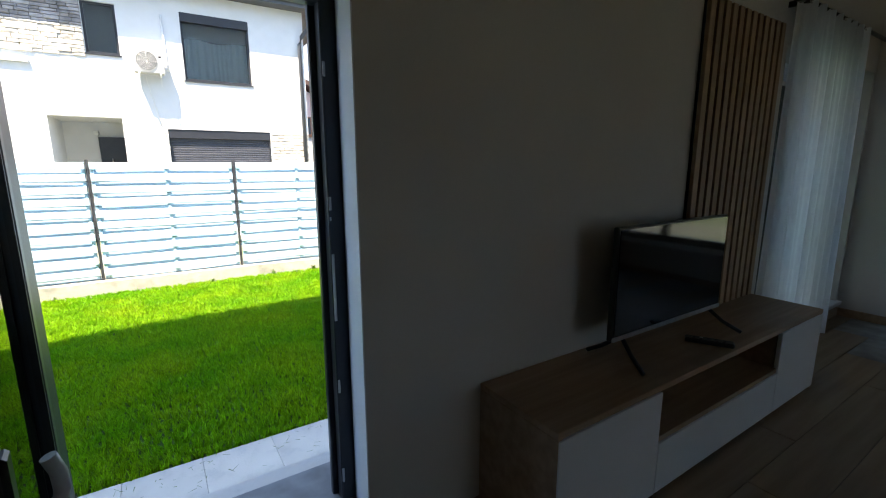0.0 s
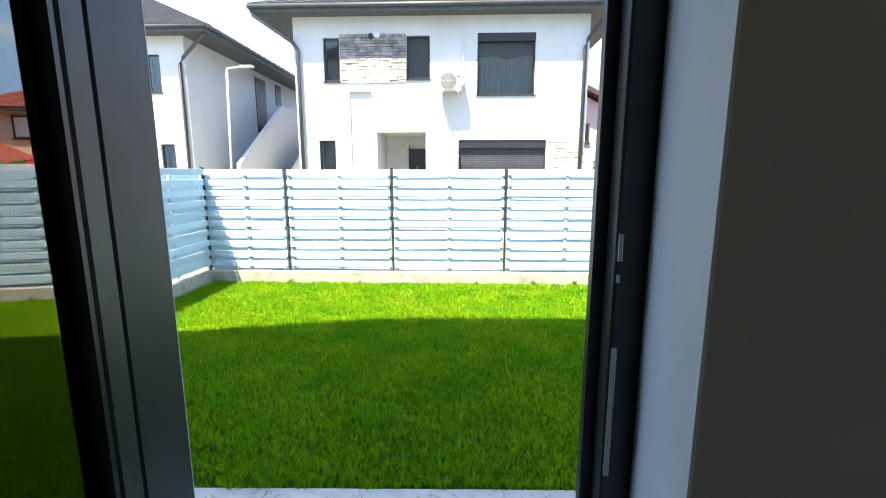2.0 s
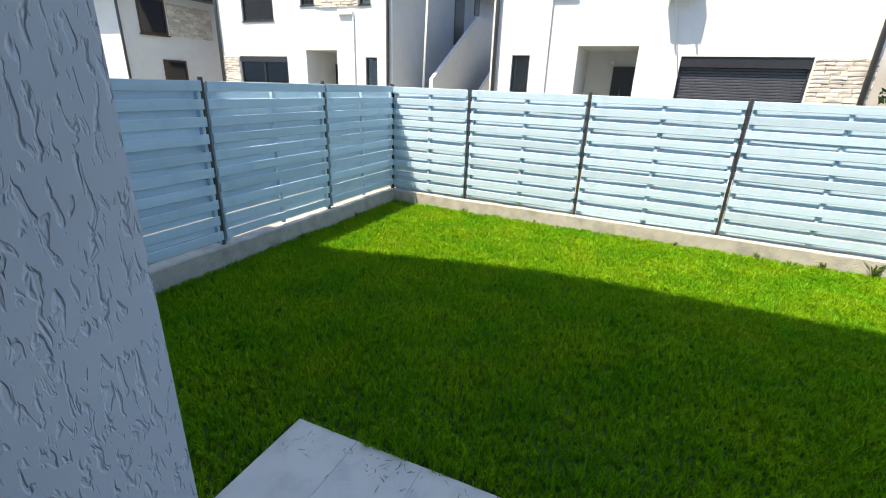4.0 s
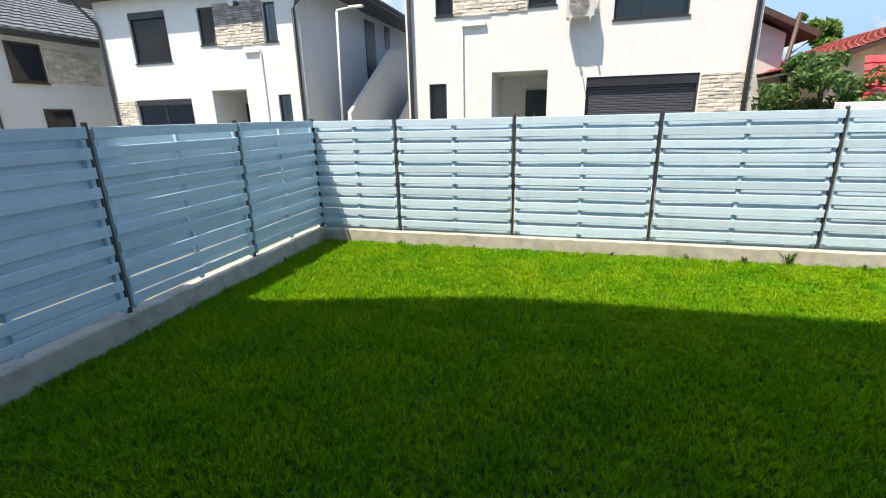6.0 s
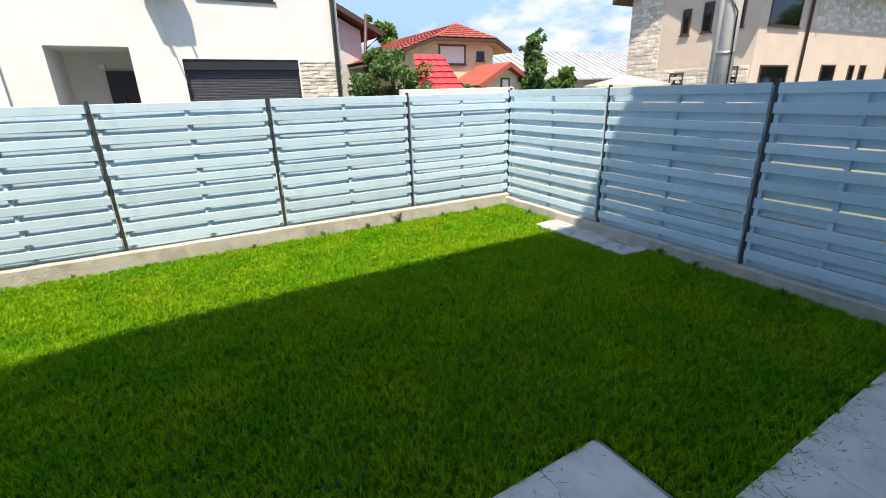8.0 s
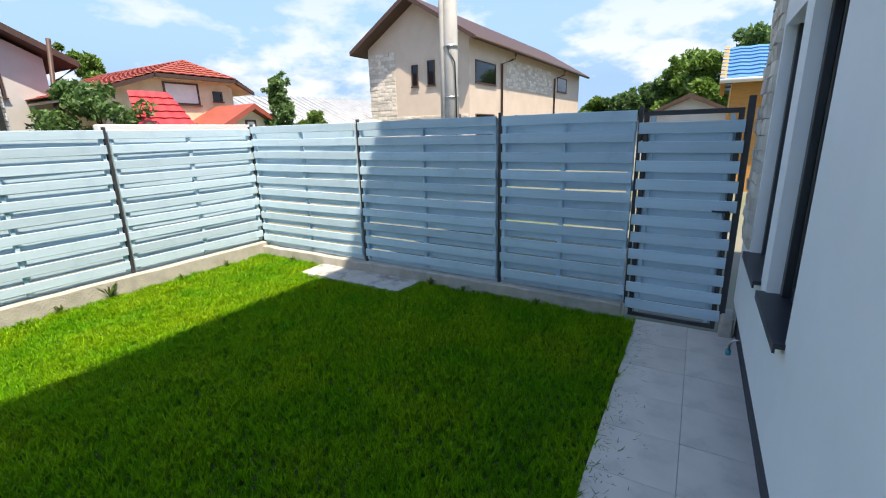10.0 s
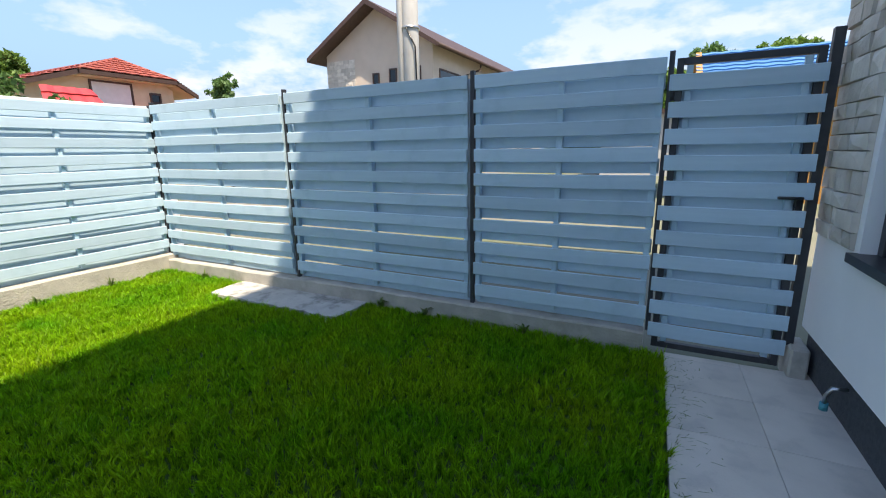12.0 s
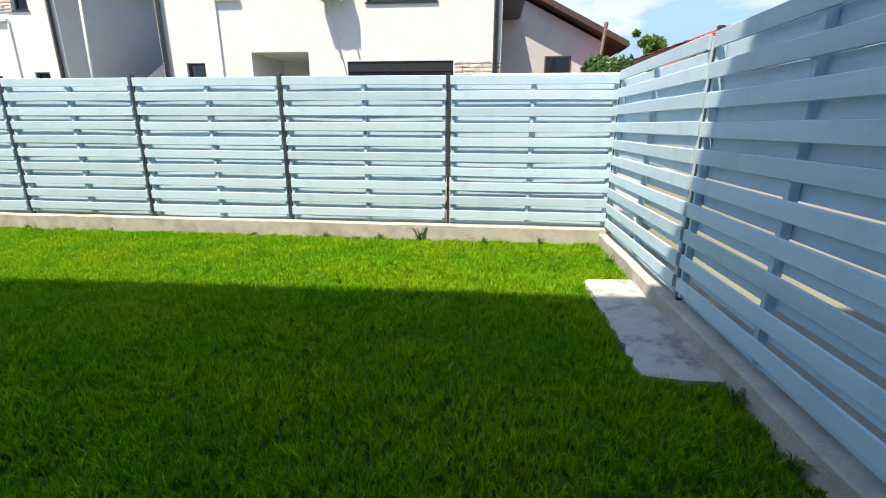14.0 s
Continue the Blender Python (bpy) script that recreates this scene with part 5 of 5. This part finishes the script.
# ---------------------------------------------------------------- trees and shrubs
def tree(name, label, x, y, height, spread, count, leaf, material, seed, trunk=0.12, low=0.35, lumps=14, squash=0.85, cone=False, lay=Matrix()):
    rng = random.Random(seed)
    t = thing(name, None, None, label, "tree" if name == "tree" else "shrub", m=lay @ pose(x, y, 0))
    bm = tube([(0, 0, -0.1), (0.04 * height * rng.uniform(-1, 1), 0.03 * height, height * 0.4), (0, 0, height * 0.86)], trunk, 8, 0.3)
    blobs = []
    for i in range(lumps):
        h = height * (low + (0.97 - low) * (i + 0.5) / lumps)
        prof = math.sin(math.pi * (0.12 + 0.82 * (i + 0.5) / lumps)) ** 0.7
        if cone:
            prof = 1.15 - 1.05 * (i + 0.5) / lumps
        a, r = rng.uniform(0, 6.283), spread * prof * rng.uniform(0.25, 0.75)
        c = (r * math.cos(a), r * math.sin(a), h)
        size = (0.55 + 0.5 * prof) if cone else 1.0
        blobs.append((*c, spread * size * rng.uniform(0.20, 0.34)))
        for _ in range(3):
            b = rng.uniform(0, 6.283)
            blobs.append((c[0] + spread * 0.34 * math.cos(b), c[1] + spread * 0.34 * math.sin(b), h + spread * rng.uniform(-0.2, 0.25), spread * size * rng.uniform(0.08, 0.18)))
        tube([(0, 0, max(0.1, h - 0.25 * height)), (c[0] * 0.5, c[1] * 0.5, h - 0.1 * height), c], trunk * 0.35, 5, 0.25, bm=bm)
    part("trunk", bm, M_BARK, t)
    me = leaf_cloud(blobs, count, leaf, seed, squash)
    me.materials.append(material)
    o = new("crown", me)
    o.parent = t
    return t


tree("tree", "young dark-leaved tree behind the fence", 11.75, 16.2, 4.0, 0.95, 8000, 0.085, M_LEAFD, 61, 0.05, 0.28, 26, 0.85, True, YARD)
tree("shrub", "low spreading shrub beside the young tree", 13.0, 16.0, 2.75, 0.75, 3000, 0.08, M_LEAF, 65, 0.04, 0.4, 9, lay=YARD)
tree("shrub", "dense green shrub beside the red-roofed shed", 6.15, 16.4, 3.25, 1.4, 8000, 0.085, M_LEAFD, 62, 0.05, 0.15, 22, lay=YARD)
tree("tree", "leafy tree behind the pale grey house", 13.6, 34.5, 6.9, 2.1, 9000, 0.14, M_LEAF, 63, 0.14, 0.3, 14)
tree("shrub", "low shrub with reddish shoots near the shed", 9.2, 16.5, 2.3, 0.7, 4000, 0.06, M_LEAF, 64, 0.04, 0.2, 8, lay=YARD)
for i, (x, y, h, s) in enumerate(((46, 8.5, 5.4, 2.4), (52, 13.5, 4.6, 2.8), (40, 4.2, 6.6, 2.9), (43, 1.0, 8.2, 3.8), (47, 5.2, 7.6, 3.4), (37, -2.2, 7.6, 3.2), (50, 11.0, 5.0, 2.4))):
    tree("tree", "broad green tree at the end of the gardens", x, y, h, s, 14000, 0.19, M_LEAF if i % 3 else M_LEAFD, 70 + i, 0.2, 0.25, 15)
far_red = thing("house", None, None, "distant low house with a red roof", "house")
part("wall", boxes((56, 64, 8, 14, -0.1, 3.0)), M_CREAM, far_red)
hip_roof(far_red, 55.5, 64.5, 7.5, 14.5, 3.1, 1.6, M_REDROOF, M_BROWN, 6)


# ---------------------------------------------------------------- small things in the garden
LAY = HOUSE_TURN
tap = thing("hose_tap", None, None, "small garden tap with a teal cap on the plinth", "tap")
part("spout", tube([(4.42, FACE - 0.035, 0.22), (4.42, FACE + 0.03, 0.215), (4.42, FACE + 0.05, 0.17), (4.42, FACE + 0.05, 0.13)], 0.011, 8), M_METAL, tap)
part("cap", tube([(4.42, FACE + 0.05, 0.13), (4.42, FACE + 0.05, 0.09)], 0.02, 8), M_BLUECLOTH, tap)


LAY = Matrix()


def weed(x, y, z, h, seed):
    rng = np.random.default_rng(seed)
    vs, fs = [], []
    for k in range(26):
        a, lean, hh = rng.uniform(0, 6.28), rng.uniform(0.1, 0.9), h * rng.uniform(0.4, 1.0)
        d = np.array([math.cos(a), math.sin(a), 0])
        s = np.array([-d[1], d[0], 0]) * rng.uniform(0.004, 0.010)
        p0, p1, p2 = np.zeros(3), d * lean * hh * 0.4 + [0, 0, hh * 0.7], d * lean * hh + [0, 0, hh * rng.uniform(0.6, 1)]
        b = len(vs)
        vs += [p0 - s * 0.4, p0 + s * 0.4, p1 + s, p1 - s, p2]
        fs += [(b, b + 1, b + 2, b + 3), (b + 3, b + 2, b + 4)]
    me = bpy.data.meshes.new("weed")
    me.from_pydata([tuple(map(float, v)) for v in vs], [], fs)
    me.materials.append(M_WEED)
    o = new("weed", me)
    o.matrix_world = Matrix.Scale(K, 4) @ pose(x, y, z)
    tagged(o, "small weed growing along the concrete footing", "weed", "weeds along the footing")


for i, (x, y, h) in enumerate(((2.75, YB - 0.14, 0.26), (2.25, YB - 0.15, 0.2), (1.55, YB - 0.15, 0.15), (4.2, YB - 0.18, 0.16), (0.6, YB - 0.14, 0.12), (-1.4, YB - 0.14, 0.12), (-2.6, YB - 0.15, 0.14), (3.55, YB - 0.2, 0.14),
                                (XR - 0.13, 5.0, 0.14), (XR - 0.14, 5.45, 0.16), (XR - 0.13, 4.1, 0.12), (XR - 0.15, 7.9, 0.13), (XL + 0.14, 7.4, 0.12), (XL + 0.14, 6.2, 0.12))):
    weed(x, y, 0.0, h, 200 + i)

# ---------------------------------------------------------------- paving and floor pieces
floor_boards()


def paving_tiles():
    rng = random.Random(77)
    size = 0.43
    cache = {}

    def tile(w, d):
        key = (round(w, 3), round(d, 3))
        if key not in cache:
            cache[key] = mesh_from(boxes((-w / 2 + 0.001, w / 2 - 0.001, -d / 2 + 0.001, d / 2 - 0.001, -0.012, 0.012), bevel=0.0015), "tile", M_TILE)
        return cache[key]

    ys = [FACE - 0.04, 2.54, 2.985, 3.63]
    for r in range(3):
        x = -1.54
        end = 4.98 if r < 2 else 1.93
        while x < end - 0.05:
            w = min(size, end - x)
            d = ys[r + 1] - ys[r]
            share("tile", tile(w, d), PAVEMENT, pose(x + w / 2, (ys[r] + ys[r + 1]) / 2, 0.014 + rng.uniform(-0.001, 0.0015), rng.uniform(-0.15, 0.15), rng.uniform(-0.15, 0.15), 0))
            x += size


paving_tiles()


# ---------------------------------------------------------------- lawn
def grass(count, seed):
    """Bent tapering blades, in tufts, over the lawn."""
    rng = np.random.default_rng(seed)
    x = rng.uniform(XL + 0.10, XR - 0.10, count)
    y = rng.uniform(2.3, YB - 0.11, count)
    # tufts: pull blades towards a coarse set of centres
    cx, cy = np.round(x / 0.06) * 0.06, np.round(y / 0.06) * 0.06
    jx, jy = np.sin(cx * 91.7 + cy * 37.1) * 0.028, np.cos(cx * 53.3 - cy * 71.9) * 0.028
    x += (cx + jx - x) * 0.38
    y += (cy + jy - y) * 0.38
    edge = 0.03 * np.sin(x * 23.0) * np.sin(x * 7.1)
    yp = y - 0.0279 * (x - 0.2)
    xp = x + 0.0279 * (y - 2.17)
    keep = ~((yp < 3.63 + edge * 0.5) & (xp > -1.55) & (xp < 1.94 + 0.4 * edge)) & ~((yp < 2.985 + edge * 0.6) & (xp >= 1.80)) & ~((x > 4.46) & (y > 5.64) & (y < 7.28))
    x, y, cx, cy = x[keep], y[keep], cx[keep], cy[keep]
    n = len(x)
    patch = np.zeros(n)
    for k in range(14):
        f, th, ph = rng.uniform(2.0, 14.0), rng.uniform(0, 6.283), rng.uniform(0, 6.283)
        patch += np.sin(f * (x * np.cos(th) + y * np.sin(th)) + ph)
    patch = np.clip(0.5 + patch / 9, 0, 1)
    tuft = (np.sin(cx * 127.1 + cy * 311.7) * 43758.5453) % 1.0
    h = (0.022 + 0.016 * patch + 0.030 * tuft + 0.018 * rng.random(n)) * np.where(rng.random(n) < 0.02, 1.5, 1.0)
    w = 0.0022 + 0.0015 * rng.random(n)
    a = rng.uniform(0, 2 * np.pi, n)
    swirl = (patch - 0.5) * 14.0 + np.sin(cx * 311.7 + cy * 173.1) * 2.0
    a = np.where(rng.random(n) < 0.4, swirl + rng.normal(0, 0.5, n), a)
    lean = h * (0.15 + 0.75 * rng.random(n))
    dx, dy = np.cos(a), np.sin(a)
    b = rng.uniform(0, 2 * np.pi, n)
    sx, sy = np.cos(b) * w, np.sin(b) * w
    z0 = np.full(n, -0.012)
    v = np.empty((n, 5, 3), np.float32)
    v[:, 0] = np.stack([x - sx, y - sy, z0], 1)
    v[:, 1] = np.stack([x + sx, y + sy, z0], 1)
    mx, my = x + dx * lean * 0.35, y + dy * lean * 0.35
    v[:, 2] = np.stack([mx + sx * 0.85, my + sy * 0.85, h * 0.6], 1)
    v[:, 3] = np.stack([mx - sx * 0.85, my - sy * 0.85, h * 0.6], 1)
    v[:, 4] = np.stack([x + dx * lean, y + dy * lean, h], 1)
    me = bpy.data.meshes.new("lawn_grass")
    me.vertices.add(n * 5)
    me.vertices.foreach_set("co", v.ravel())
    base = np.arange(n, dtype=np.int32)[:, None] * 5
    loops = (base + np.array([0, 1, 2, 3, 3, 2, 4], np.int32)).ravel()
    me.loops.add(n * 7)
    me.loops.foreach_set("vertex_index", loops)
    me.polygons.add(n * 2)
    starts = (np.arange(n, dtype=np.int32)[:, None] * 7 + np.array([0, 4], np.int32)).ravel()
    me.polygons.foreach_set("loop_start", starts)
    me.update(calc_edges=True)
    me.materials.append(M_GRASS)
    o = new("lawn_grass", me)
    o.matrix_world = Matrix.Scale(K, 4)
    tagged(o, "thick bright green mown lawn grass", "grass", kind="stuff")


grass(800000, 7)


def clippings(count, seed):
    """Short cut blades and specks of soil lying on the paving along the lawn's edge."""
    rng = np.random.default_rng(seed)
    vs, fs = [], []
    for k in range(count):
        if k % 3:
            x, y = rng.uniform(1.9, 4.9), 2.975 - abs(rng.normal(0, 0.10))
        else:
            x, y = rng.uniform(-1.5, 1.85), 3.59 - abs(rng.normal(0, 0.12))
        a, l, w = rng.uniform(0, 6.283), rng.uniform(0.006, 0.028), rng.uniform(0.001, 0.003)
        d, e = np.array([math.cos(a), math.sin(a), 0]), np.array([-math.sin(a), math.cos(a), 0])
        c = np.array([x, y, 0.0285])
        b = len(vs)
        vs += [c - d * l - e * w, c + d * l - e * w * 0.4 + [0, 0, 0.003], c + d * l + e * w * 0.4 + [0, 0, 0.003], c - d * l + e * w]
        fs.append((b, b + 1, b + 2, b + 3))
    me = bpy.data.meshes.new("grass_clippings")
    me.from_pydata([tuple(map(float, v)) for v in vs], [], fs)
    me.materials.append(M_WEED)
    o = new("grass_clippings", me)
    o.matrix_world = Matrix.Scale(K, 4) @ HOUSE_TURN
    tagged(o, "loose grass clippings lying on the paving", "grass clippings", kind="stuff")


clippings(420, 12)
